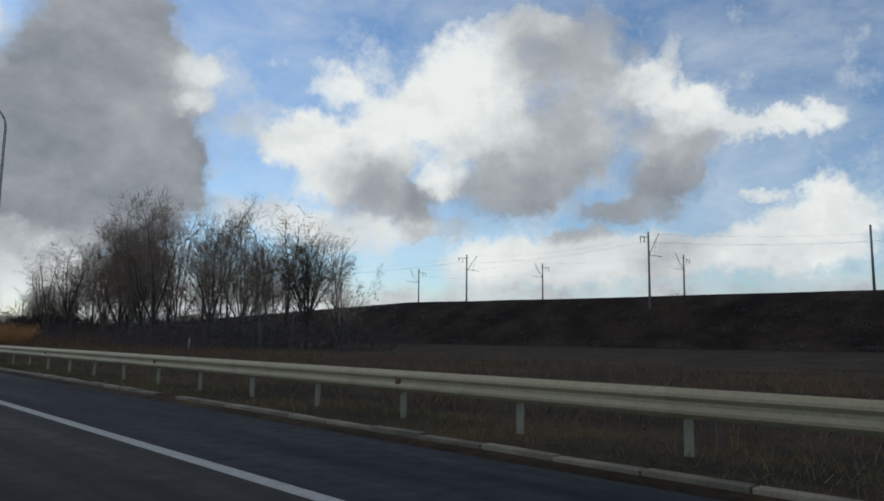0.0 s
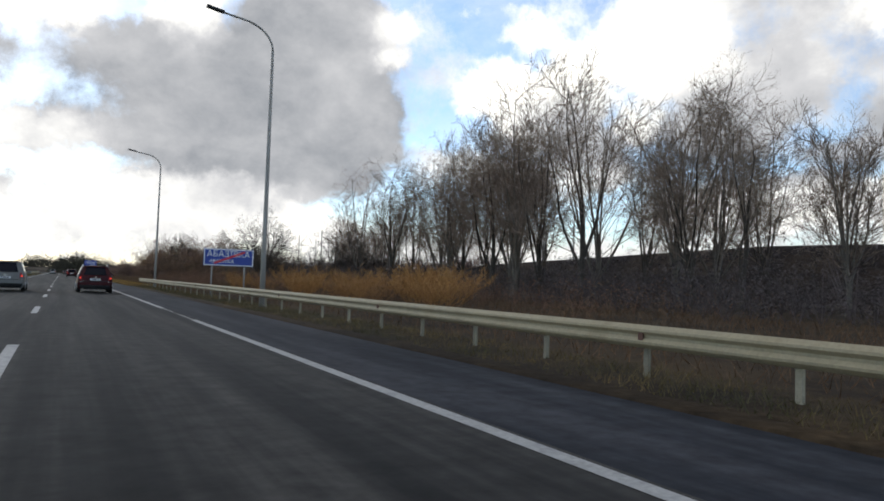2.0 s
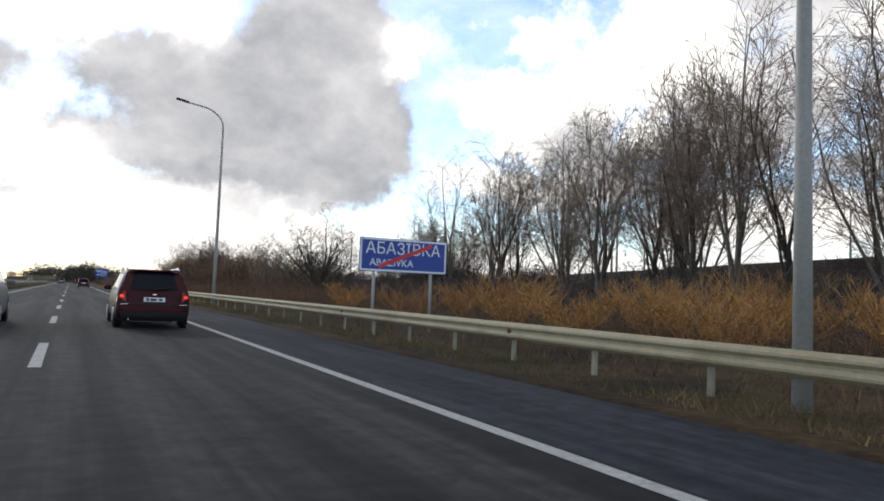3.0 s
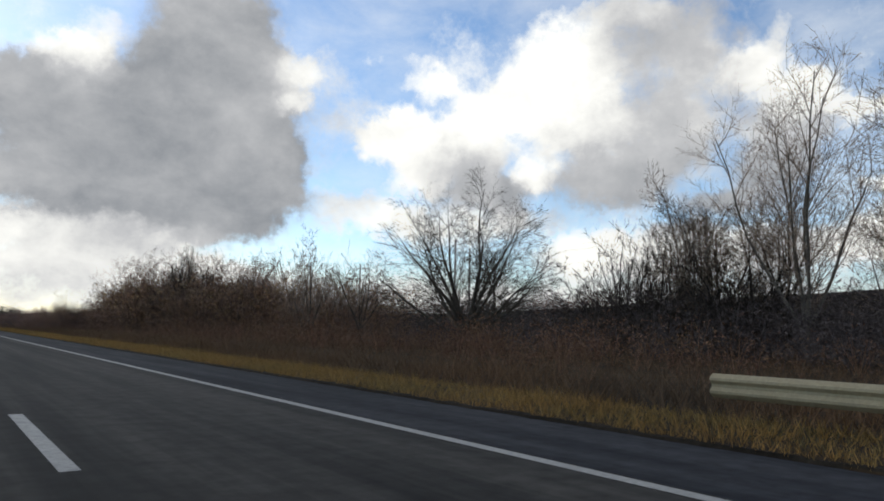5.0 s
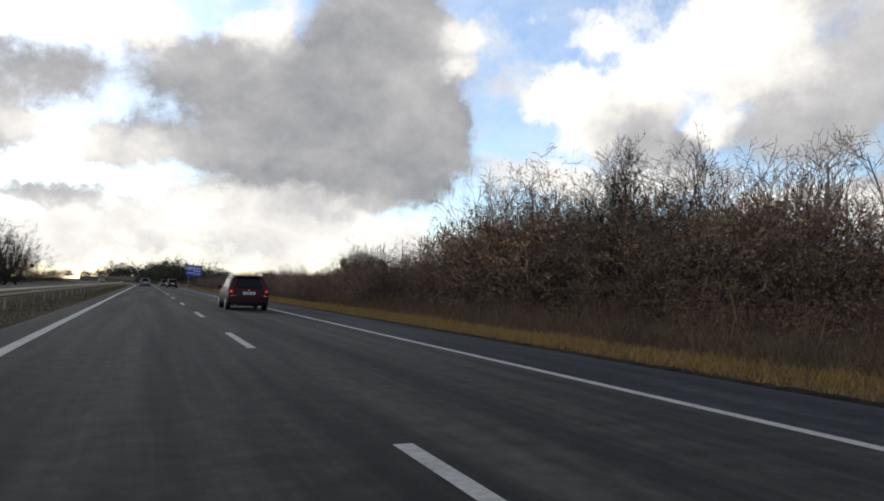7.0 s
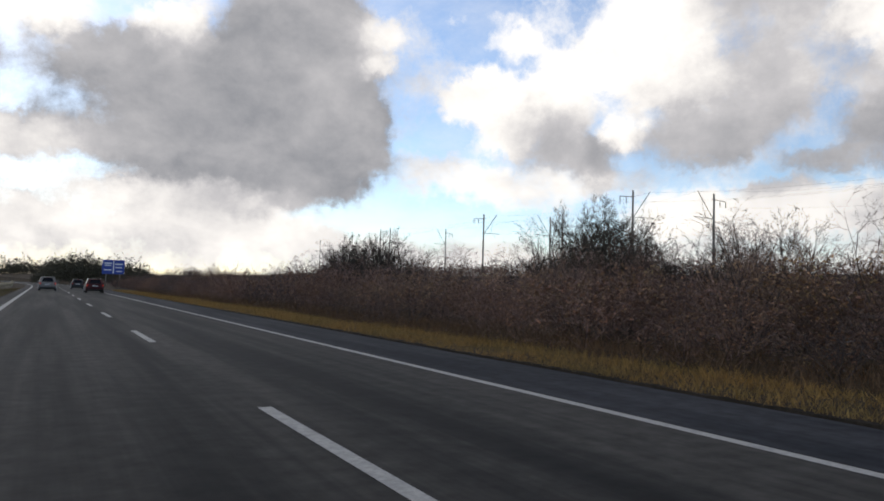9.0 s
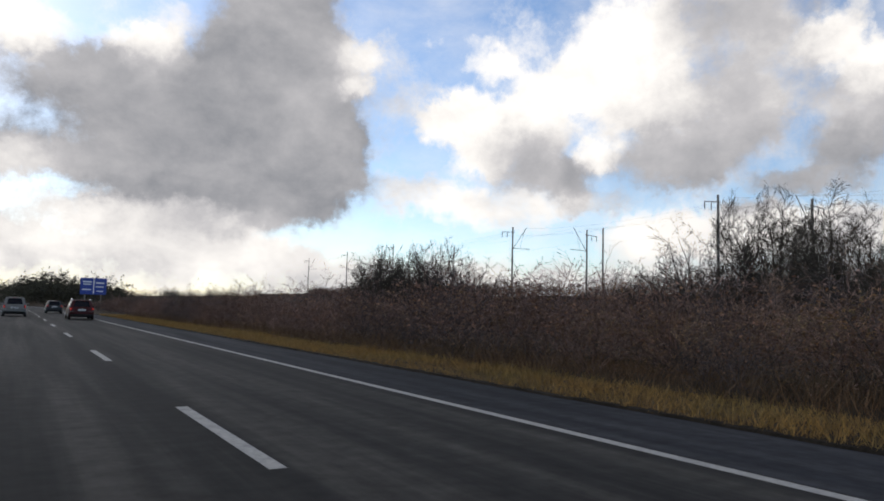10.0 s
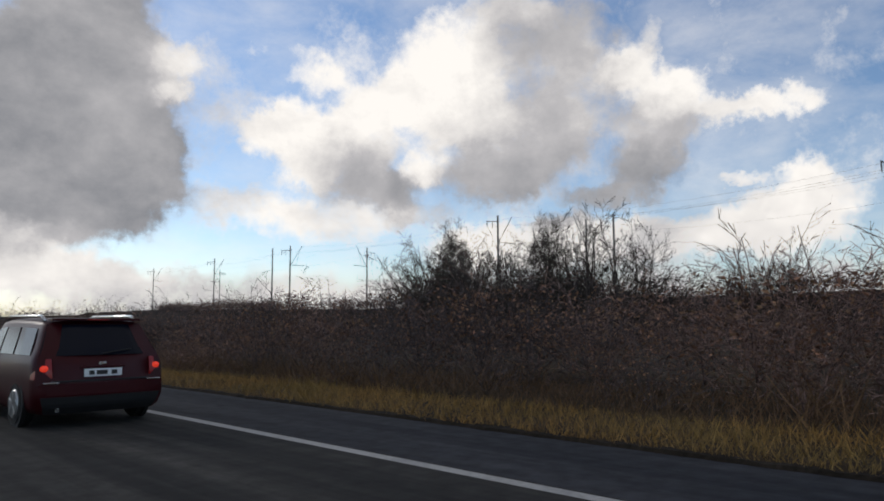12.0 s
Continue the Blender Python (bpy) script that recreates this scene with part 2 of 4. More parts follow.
BALLAST = material("ballast", (0.075, 0.062, 0.052), 0.95, vary=0.4, scale=0.8, fine=12, bump=0.03)
BARK = material("grey_bark", (0.070, 0.058, 0.046), 0.95, vary=0.35, scale=1.5, fine=14, by_object=0.2)
BARK_PALE = material("pale_bark", (0.21, 0.18, 0.145), 0.95, vary=0.35, scale=1.2, fine=12, second=(0.12, 0.10, 0.08), by_object=0.15)
BARK_DARK = material("dark_bark", (0.055, 0.043, 0.035), 0.95, vary=0.35, scale=1.5, fine=14, by_object=0.2, by_island=0.3)
TWIG = material("twigs", (0.25, 0.185, 0.14), 0.95, vary=0.3, scale=0.6, fine=6, by_object=0.18, by_island=0.3)
TWIG_RED = material("reddish_twigs", (0.185, 0.115, 0.094), 0.95, vary=0.35, scale=0.6, fine=6, by_object=0.35, by_island=0.65)
TWIG_GREY = material("greyish_twigs", (0.085, 0.066, 0.062), 0.95, vary=0.35, scale=0.6, fine=6, by_object=0.3, by_island=0.45)
TWIG_BROWN = material("brown_twigs", (0.24, 0.155, 0.115), 0.95, vary=0.35, scale=0.6, fine=6, by_object=0.35, by_island=0.5)
LEAF = material("withered_leaves", (0.28, 0.135, 0.082), 0.85, vary=0.45, scale=0.5, fine=9, second=(0.17, 0.10, 0.05), by_object=0.3, by_island=0.65)
LEAF_PALE = material("sparse_brown_leaves", (0.42, 0.22, 0.11), 0.85, vary=0.45, scale=0.5, fine=9, second=(0.26, 0.19, 0.09), by_object=0.35, by_island=0.6)
EVERGREEN = material("dark_foliage", (0.055, 0.05, 0.03), 0.9, vary=0.4, scale=0.4, fine=4, by_object=0.3, by_island=0.4)
SIGN_BLUE = material("sign_blue", (0.015, 0.045, 0.30), 0.4, vary=0.08)
SIGN_WHITE = material("sign_white", (0.75, 0.76, 0.78), 0.45, vary=0.06)
REFLECTOR = material("reflector", (0.10, 0.03, 0.015), 0.5, vary=0.1)
SIGN_RED = material("sign_red", (0.62, 0.03, 0.04), 0.45, vary=0.06)


# ================= mesh helpers =================
def link_mesh(name, verts, faces, mats, parent=None, index=None, smooth=False):
    me = bpy.data.meshes.new(name)
    me.from_pydata([tuple(v) for v in verts], [], [tuple(f) for f in faces])
    for mt in (mats if isinstance(mats, (list, tuple)) else [mats]):
        me.materials.append(mt)
    if index is not None:
        me.polygons.foreach_set("material_index", index)
    if smooth:
        me.polygons.foreach_set("use_smooth", [True] * len(me.polygons))
    me.update()
    ob = new(name, me)
    if parent:
        ob.parent = parent
    return ob


def part(name, bm, mat, parent=None, label="", smooth=False):
    """Links a bmesh as one mesh object under a thing or a part."""
    me = bpy.data.meshes.new(name)
    if smooth:
        for f in bm.faces:
            f.smooth = True
    bm.to_mesh(me)
    bm.free()
    me.materials.append(mat)
    ob = new(name, me)
    if parent:
        ob.parent = parent
    return tagged(ob, label)


def thing(name, label, category, at=None, group="", kind=""):
    ob = new(name)
    ob.empty_display_size = 0.2
    if at is not None:
        ob.matrix_basis = at
    return tagged(ob, label, category, group, kind)


def box_bm(sx, sy, sz, at=(0, 0, 0), bevel=0.0, bm=None):
    bm = bm or bmesh.new()
    r = bmesh.ops.create_cube(bm, size=1.0)
    bmesh.ops.scale(bm, vec=(sx, sy, sz), verts=r["verts"])
    bmesh.ops.translate(bm, vec=at, verts=r["verts"])
    if bevel:
        edges = list({e for v in r["verts"] for e in v.link_edges})
        bmesh.ops.bevel(bm, geom=edges, offset=bevel, segments=2, affect="EDGES", profile=0.5)
    return bm


def tube_bm(points, radii, sides=8, bm=None):
    """A tapered tube along points."""
    bm = bm or bmesh.new()
    pts = [Vector(p) for p in points]
    rings = []
    for i, p in enumerate(pts):
        way = (pts[min(i + 1, len(pts) - 1)] - pts[max(i - 1, 0)]).normalized()
        side = way.orthogonal().normalized() if i == 0 else (side - way * side.dot(way)).normalized()
        other = way.cross(side)
        r = radii[i] if isinstance(radii, (list, tuple)) else radii
        rings.append([bm.verts.new(p + (side * math.cos(a) + other * math.sin(a)) * r)
                      for a in (2 * math.pi * k / sides for k in range(sides))])
    for a, b in zip(rings, rings[1:]):
        for k in range(sides):
            bm.faces.new((a[k], a[(k + 1) % sides], b[(k + 1) % sides], b[k]))
    bm.faces.new(rings[0][::-1])
    bm.faces.new(rings[-1])
    return bm


def tubes(segs):
    """Many thin branches at once: rows of p0, p1, r0, r1, sides -> vertices and faces."""
    verts, faces = [], []
    for p0, p1, r0, r1, n in segs:
        way = (p1 - p0).normalized()
        s = way.orthogonal().normalized()
        o = way.cross(s)
        b = len(verts)
        if n == 1:      # the finest twigs: flat slips
            verts += [p0 - s * r0, p0 + s * r0, p1 + s * r1, p1 - s * r1]
            faces.append((b, b + 1, b + 2, b + 3))
            continue
        for p, r in ((p0, r0), (p1, r1)):
            for k in range(n):
                a = 2 * math.pi * k / n
                verts.append(p + (s * math.cos(a) + o * math.sin(a)) * r)
        for k in range(n):
            faces.append((b + k, b + (k + 1) % n, b + n + (k + 1) % n, b + n + k))
    return verts, faces


def bend(y):
    """The road's centre line: straight, then a long bend to the left."""
    return 0.0 if y < 340 else -((y - 340) ** 2) / 2600.0


def ribbon(name, profile, y0, y1, mat, step=10.0, parent=None):
    """A strip along the road through a cross profile of (x, z), following the bend."""
    n = max(1, int(round((y1 - y0) / step)))
    ys = [y0 + (y1 - y0) * i / n for i in range(n + 1)]
    k = len(profile)
    verts = [(x + bend(y), y, z) for y in ys for x, z in profile]
    faces = [(i * k + j, i * k + j + 1, (i + 1) * k + j + 1, (i + 1) * k + j) for i in range(n) for j in range(k - 1)]
    return link_mesh(name, verts, faces, mat, parent)

# ================= the ground =================
def rail_x(y):
    """Where the railway runs: it nears the road, then leaves it again."""
    ys = [-400, 0, 100, 200, 300, 380, 480, 660, 1000, 2500]
    xs = [215, 150, 136, 116, 97, 100, 118, 160, 260, 800]
    return float(np.interp(y, ys, xs))


def ground_z(x, y):
    xc = x - bend(y)
    if xc < -19:
        return -0.35
    if xc < -8.5:
        return 0.0
    if xc < -4.9:
        return -0.16 * math.sin((xc + 8.5) / 3.6 * math.pi)
    if xc < 6.25:
        return -0.05
    z = -0.02 - 0.05 * min(1.0, (xc - 6.25) / 3.0)
    crest = rail_x(y) - 5
    toe = crest - 20
    if x > toe:
        k = min(1.0, (x - toe) / 20)
        z += float(np.interp(y, [140, 250], [10.6, 5.4])) * (k * k * (3 - 2 * k) * 0.35 + k * 0.65)
    far = min(1.0, max(0.0, (y - 420) / 280))
    z += far * 6.0 if x > 0 else far * 3.0
    return z + 0.12 * noise.noise((x * 0.12, y * 0.12, 0)) * min(1, max(0, (xc - 8) / 6))


def build_ground():
    xs = [-3000, -900, -300, -120, -60, -40, -25, -19.01, -18.99, -8.5, -7.6, -6.7, -5.8, -4.91, -4.89, 6.24, 6.26, 7, 8, 9.3, 11, 13, 16, 20, 25, 30, 36, 43, 50]
    ys = [-900, -400, -150, -60] + list(range(-40, 420, 10)) + list(range(420, 820, 25)) + [900, 1100, 1500, 2200, 3200, 4500]
    verts, k = [], 0
    for y in ys:
        rx = rail_x(y)
        more = [rx - 40, rx - 32, rx - 25, rx - 21, rx - 17, rx - 13, rx - 9, rx - 5, rx, rx + 14, rx + 40, rx + 300, rx + 3000]
        more = [max(m, 51 + i * 0.7) for i, m in enumerate(more)]
        row = [x + bend(min(y, 700)) if abs(x) < 20 else x + (bend(min(y, 700)) if x < 0 else 0) for x in xs] + more
        row = sorted(row)
        k = len(row)
        verts += [(x, y, ground_z(x, min(y, 700)) if y < 700 else ground_z(x, 700)) for x in row]
    faces = [(i * k + j, i * k + j + 1, (i + 1) * k + j + 1, (i + 1) * k + j) for i in range(len(ys) - 1) for j in range(k - 1)]
    index = []
    for f in faces:
        cx = sum(verts[v][0] for v in f) / 4
        cy = sum(verts[v][1] for v in f) / 4
        index.append(1 if cx > rail_x(cy) - 27 else 0)
    ob = link_mesh("ground", verts, faces, [SOIL, SLOPE], index=index, smooth=True)
    tagged(ob, "brown autumn ground with litter, rising to a railway bank", "ground", kind="structure")


build_ground()
road = ribbon("road", [(-4.9, -0.03), (-4.0, 0.0), (0.0, 0.02), (3.9, 0.0)], -120, 700, ASPHALT)
tagged(road, "dark grey asphalt motorway carriageway with two lanes", "road", kind="structure")
shoulder = ribbon("road_shoulder", [(3.9, 0.0), (5.2, -0.02), (6.2, -0.04), (6.3, -0.12)], -120, 700, SHOULDER)
tagged(shoulder, "bluish grey asphalt hard shoulder with a crumbling edge", "road shoulder", kind="structure")
far_road = ribbon("road_opposite", [(-18.6, 0.02), (-13.5, 0.05), (-8.9, 0.02)], -120, 700, ASPHALT)
tagged(far_road, "grey asphalt carriageway for oncoming traffic", "road", kind="structure")


def paint(name, x, w, stretches, label):
    k = 0.005
    z = lambda xx: (0.02 - 0.02 * abs(xx) / 3.95) + k if xx > -4 else 0.0 + k
    verts, faces = [], []
    for a, b in stretches:
        n = max(1, int((b - a) / 6))
        for i in range(n + 1):
            y = a + (b - a) * i / n
            verts += [(x - w / 2 + bend(y), y, z(x - w / 2)), (x + w / 2 + bend(y), y, z(x + w / 2))]
            if i:
                v = len(verts)
                faces.append((v - 4, v - 3, v - 1, v - 2))
    ob = link_mesh(name, verts, faces, PAINT, parent=road)
    return tagged(ob, label)


paint("edge_line", 3.75, 0.17, [(-120, 18.6), (21.0, 68.2), (74.6, 700)], "solid white edge line, worn through in places")
paint("edge_line", -3.9, 0.22, [(-120, 700)], "broad solid white line along the median")
r = random.Random(3)
worn = []
for a, b in ((18.7, 20.9), (68.4, 74.4)):
    y = a
    while y < b:
        worn.append((y, y + r.uniform(0.08, 0.35)))
        y += r.uniform(0.35, 0.9)
paint("edge_line", 3.75, 0.09, worn, "worn flakes of the edge line")
DASH_ENDS = [8.1, 21.4, 34.7, 48.0, 61.3, 74.6, 87.9, 98.7, 109.5, 120.3, 134.2, 149.0, 162.8, 176.6, 188.9, 200.6, 213.3, 227.0, 240.5, 252.6, 265.1, 277.8, 290.5]
for end in DASH_ENDS + [303.2 + 12.7 * i for i in range(24)]:
    paint("lane_dash", 0.0, 0.16, [(end - 4.1, end)], "")
    

# ================= guard rails =================
def beam_profile(face=-1):
    """W-beam: x (towards the road is negative) and z, from the top edge down."""
    pts = [(0.0, 0.165), (-0.035, 0.14), (-0.075, 0.105), (-0.08, 0.07), (-0.03, 0.02), (-0.03, -0.02), (-0.08, -0.07), (-0.075, -0.105), (-0.035, -0.14), (0.0, -0.165)]
    return [(x if face < 0 else -x, z) for x, z in pts]


def beam(name, x, z, y0, y1, parent, face=-1, step=4.0):
    prof = beam_profile(face)
    back = [(px + 0.006 * (1 if face < 0 else -1), pz) for px, pz in prof][::-1]
    loop = prof + back + [prof[0]]
    n = max(1, int(round((y1 - y0) / step)))
    verts, faces, k = [], [], len(loop) - 1
    for i in range(n + 1):
        y = y0 + (y1 - y0) * i / n
        verts += [(x + bend(y) + px, y, z + pz) for px, pz in loop[:-1]]
    for i in range(n):
        for j in range(k):
            faces.append((i * k + j, i * k + (j + 1) % k, (i + 1) * k + (j + 1) % k, (i + 1) * k + j))
    return link_mesh(name, verts, faces, GALV, parent)


def guard_rail(x, y0, y1, top, ground, pitch, face, label, nearest):
    rail = thing("guard_rail", label, "guard rail")
    y = y0
    while y < y1 - 1:
        e = min(y + 4 * pitch, y1)
        beam("beam", x + 0.005 * (len(rail.children) % 2), top - 0.165, y, e + 0.25 if e < y1 else e, rail, face)
        y = e
    me = None
    rest = []
    y = y0 + 2.17
    while y < y1:
        bm = bmesh.new()
        h = top - 0.02 - ground + 0.3
        # C-section post
        for bx, by, sx, sy in ((0.06, 0, 0.006, 0.09), (0.085, -0.042, 0.05, 0.006), (0.085, 0.042, 0.05, 0.006)):
            box_bm(sx, sy, h, (bx * (1 if face < 0 else -1), by, h / 2), bm=bm)
        if me is None:
            me = part("post", bm, POST, rail).data
            post = rail.children[-1]
        else:
            bm.free()
            post = new("post", me)
            post.parent = rail
        post.matrix_basis = pose(x + bend(y), y, ground - 0.3)
        if len(rest) < nearest:
            sp = new("spacer", spacer_mesh())
            sp.parent = post
            sp.matrix_basis = pose(0.03 * (1 if face < 0 else -1), 0, h - 0.14)
        if nearest and len(rest) % 4 == 1:
            part("reflector", box_bm(0.03, 0.1, 0.12, (x - 0.045, y, top - 0.165), 0.008), REFLECTOR, rail, "small dark reflector")
        rest.append(post)
        y += pitch
    return rail


SPACER = []


def spacer_mesh():
    if not SPACER:
        bm = box_bm(0.07, 0.16, 0.22, bevel=0.008)
        me = bpy.data.meshes.new("spacer")
        bm.to_mesh(me)
        bm.free()
        me.materials.append(GALV)
        SPACER.append(me)
    return SPACER[0]


guard_rail(7.95, -34.0, 129.6, 0.69, -0.12, 2.374, -1, "long dusty yellowish galvanised W-beam guard rail beside the shoulder", 70)
guard_rail(-6.9, 150, 420, 0.72, -0.1, 4.0, 1, "galvanised steel guard rail on the grassy median", 0)


# ================= lamp posts =================
def lamp_post(y, x=8.15):
    lamp = thing("street_lamp", "tall grey steel street lamp with a curved arm", "street lamp", pose(x, y, -0.15), "street lamps along the motorway")
    part("base_plate", box_bm(0.4, 0.4, 0.03, (0, 0, 0.015), 0.008), POLE, lamp)
    part("pole", tube_bm([(0, 0, 0), (0, 0, 3), (0, 0, 6.5), (0, 0, 11.1)], [0.12, 0.10, 0.08, 0.06], 12), POLE, lamp, smooth=True)
    arc = [(-1.5 * (1 - math.cos(a)), 0, 11.1 + 1.15 * math.sin(a)) for a in (radians(d) for d in range(0, 81, 8))]
    arc.append((-2.1, 0, arc[-1][2] + 0.12))
    part("arm", tube_bm(arc, 0.045, 8), POLE, lamp, smooth=True)
    head = box_bm(0.75, 0.26, 0.11, (0, 0, 0), 0.04)
    h = part("lamp_head", head, DARK_METAL, lamp, "dark flat lamp head")
    h.matrix_basis = pose(-2.45, 0, arc[-1][2] + 0.08, 0, 10, 0)
    return lamp


first = lamp_post(37.9)
for y in (-2.0, 78.5, 117.6):
    copy_thing(first, pose(8.15, y, -0.15))


def ragged_edge():
    """Crumbled dark earth where the shoulder's asphalt ends."""
    r = random.Random(21)
    verts, faces, y, k = [], [], 118.0, 0
    while y < 345:
        o = bend(y)
        inner = 6.2 + 0.08 * noise.noise((y * 0.35, 0, 5.0)) - abs(r.gauss(0, 0.03))
        verts += [(inner + o, y, -0.05), (inner + 0.05 + o, y, -0.012 + 0.025 * r.random()), (inner + 0.13 + o + r.uniform(-0.03, 0.05), y, -0.01 + 0.03 * r.random()), (inner + 0.3 + o, y, -0.09)]
        if k:
            a, b = 4 * k - 4, 4 * k
            faces += [(a + j, a + j + 1, b + j + 1, b + j) for j in range(3)]
        k += 1
        y += 0.22
    ob = link_mesh("earth_edge", verts, faces, EARTH)
    return tagged(ob, "dark crumbled earth along the edge of the asphalt", "earth", kind="stuff")


ragged_edge()

# ================= road signs =================
def text_bm(body, size, depth=0.004):
    cu = bpy.data.curves.new("letters", "FONT")
    cu.body, cu.size, cu.extrude, cu.align_x, cu.align_y = body, size, depth, "CENTER", "CENTER"
    cu.resolution_u = 3
    tmp = bpy.data.objects.new("letters", cu)
    scene.collection.objects.link(tmp)
    me = bpy.data.meshes.new_from_object(tmp.evaluated_get(bpy.context.evaluated_depsgraph_get()))
    bm = bmesh.new()
    bm.from_mesh(me)
    bpy.data.objects.remove(tmp)
    bpy.data.curves.remove(cu)
    bpy.data.meshes.remove(me)
    return bm


def turned(bm):
    """Stands a flat drawing upright, facing the oncoming driver (-y)."""
    bmesh.ops.rotate(bm, cent=(0, 0, 0), matrix=Matrix.Rotation(radians(90), 3, "X"), verts=bm.verts)
    return bm


def town_sign():
    s = thing("road_sign", "blue town sign with white letters and a red bar, on posts", "road sign", pose(9.75, 93.5, -0.2))
    part("panel", box_bm(3.05, 0.04, 1.06, (0, 0, 2.55), 0.01), SIGN_BLUE, s)
    bm = bmesh.new()
    for sx, sz, at in ((3.0, 0.055, (0, -0.024, 3.035)), (3.0, 0.055, (0, -0.024, 2.065)), (0.055, 0.96, (-1.48, -0.024, 2.55)), (0.055, 0.96, (1.48, -0.024, 2.55))):
        box_bm(sx, 0.006, sz, at, bm=bm)
    part("border", bm, SIGN_WHITE, s, "thin white border")
    for body, size, z in (("\u0410\u0411\u0410\u0417\u0406\u0412\u041a\u0410", 0.52, 2.74), ("ABAZIVKA", 0.32, 2.3)):
        ob = part("lettering", turned(text_bm(body, size)), SIGN_WHITE, s, "white lettering")
        ob.matrix_basis = pose(-0.02 if size > 0.4 else -0.43, -0.026, z)
    bar = part("red_bar", box_bm(2.0, 0.006, 0.12), SIGN_RED, s, "red bar across the name")
    bar.matrix_basis = pose(0.05, -0.034, 2.55, 0, -22, 0)
    for x in (-1.0, 1.0):
        part("post", tube_bm([(x, 0.05, -0.2), (x, 0.05, 2.9)], 0.05, 10), POLE, s, smooth=True)


town_sign()


# ================= railway =================
def catenary_mast(name, label, height, arm=1):
    mast = thing(name, label, "railway mast", group="masts along the railway")
    part("mast", tube_bm([(0, 0, -0.6), (0, 0, height)], [0.26, 0.18], 10), CONCRETE, mast, smooth=True)
    if arm:
        a = arm
        part("bracket", tube_bm([(0, 0, height - 4.2), (a * 4.2, 0, height + 0.1)], 0.07, 6), STEEL, mast)
        part("cantilever", tube_bm([(0, 0, height - 4.0), (a * 5.2, 0, height - 3.9)], 0.055, 6), STEEL, mast)
        part("strut", tube_bm([(a * 2.2, 0, height - 4.0), (a * 3.3, 0, height - 0.9)], 0.03, 5), STEEL, mast)
        part("crossarm", tube_bm([(0.5 * a, 0, height - 0.9), (-a * 3.2, 0, height - 1.1)], 0.06, 6), STEEL, mast)
        for x in (1.6, 3.1):
            part("insulator", tube_bm([(-a * x, 0, height - 1.0), (-a * x, 0, height - 1.5), (-a * x, 0, height - 2.1)], [0.05, 0.1, 0.05], 6), STEEL, mast)
    return mast


BANK = 9.2
near_mast = catenary_mast("catenary_mast", "grey concrete catenary mast with slanted steel bracket", 13.2, 1)
far_mast = catenary_mast("catenary_mast", "grey concrete catenary mast with bracket over the far track", 13.0, -1)
plain_mast = catenary_mast("feeder_mast", "plain tall grey concrete feeder mast beside the railway", 13.4, 0)
near_at = [(129, 73), (139, 134), (89.2, 312), (100.5, 379), (120, 480), (136, 560), (158, 671), (112, 200), (104, 256), (150, 20)]
far_at = [(171, 87), (170, 132), (152, 168), (101.5, 304.5), (115.3, 369), (136, 462), (183, 645), (127, 205), (117, 262)]
plain_at = [(113.8, 362), (121.7, 493), (92, 246), (110, 196), (144, 37)]
def mast_top(y):
    return float(np.interp(y, [0, 130, 300, 380, 480, 670], [22.0, 24.3, 20.0, 22.3, 26.4, 33.0]))


for first_one, spots, tall in ((near_mast, near_at, 13.2), (far_mast, far_at, 13.0), (plain_mast, plain_at, 13.4)):
    for i, (x, y) in enumerate(spots):
        foot = ground_z(x, y) - 0.1
        m = pose(x, y, foot)
        ob = first_one if i == 0 else copy_thing(first_one, m)
        ob.matrix_basis = m @ Matrix.Diagonal((1, 1, (mast_top(y) - foot) / tall, 1))


def wire(points, name="overhead_wire", label="thin overhead wire between the railway masts"):
    bm = bmesh.new()
    pts = []
    for a, b in zip(points, points[1:]):
        a, b = Vector(a), Vector(b)
        for i in range(8):
            k = i / 8
            pts.append(a.lerp(b, k) - Vector((0, 0, 1.3 * 4 * k * (1 - k))))
    pts.append(Vector(points[-1]))
    return tagged(part(name, tube_bm(pts, 0.012, 4), STEEL), label, "wire")


row1 = sorted(near_at, key=lambda p: p[1])
row2 = sorted(far_at, key=lambda p: p[1])
for row, dx, dz in ((row1, 4.2, 0.0), (row1, -1.6, -2.3), (row1, -3.1, -2.3), (row2, -4.2, 0.0), (row2, 2.0, -2.3)):
    wire([(x + dx, y, mast_top(y) + dz) for x, y in row])

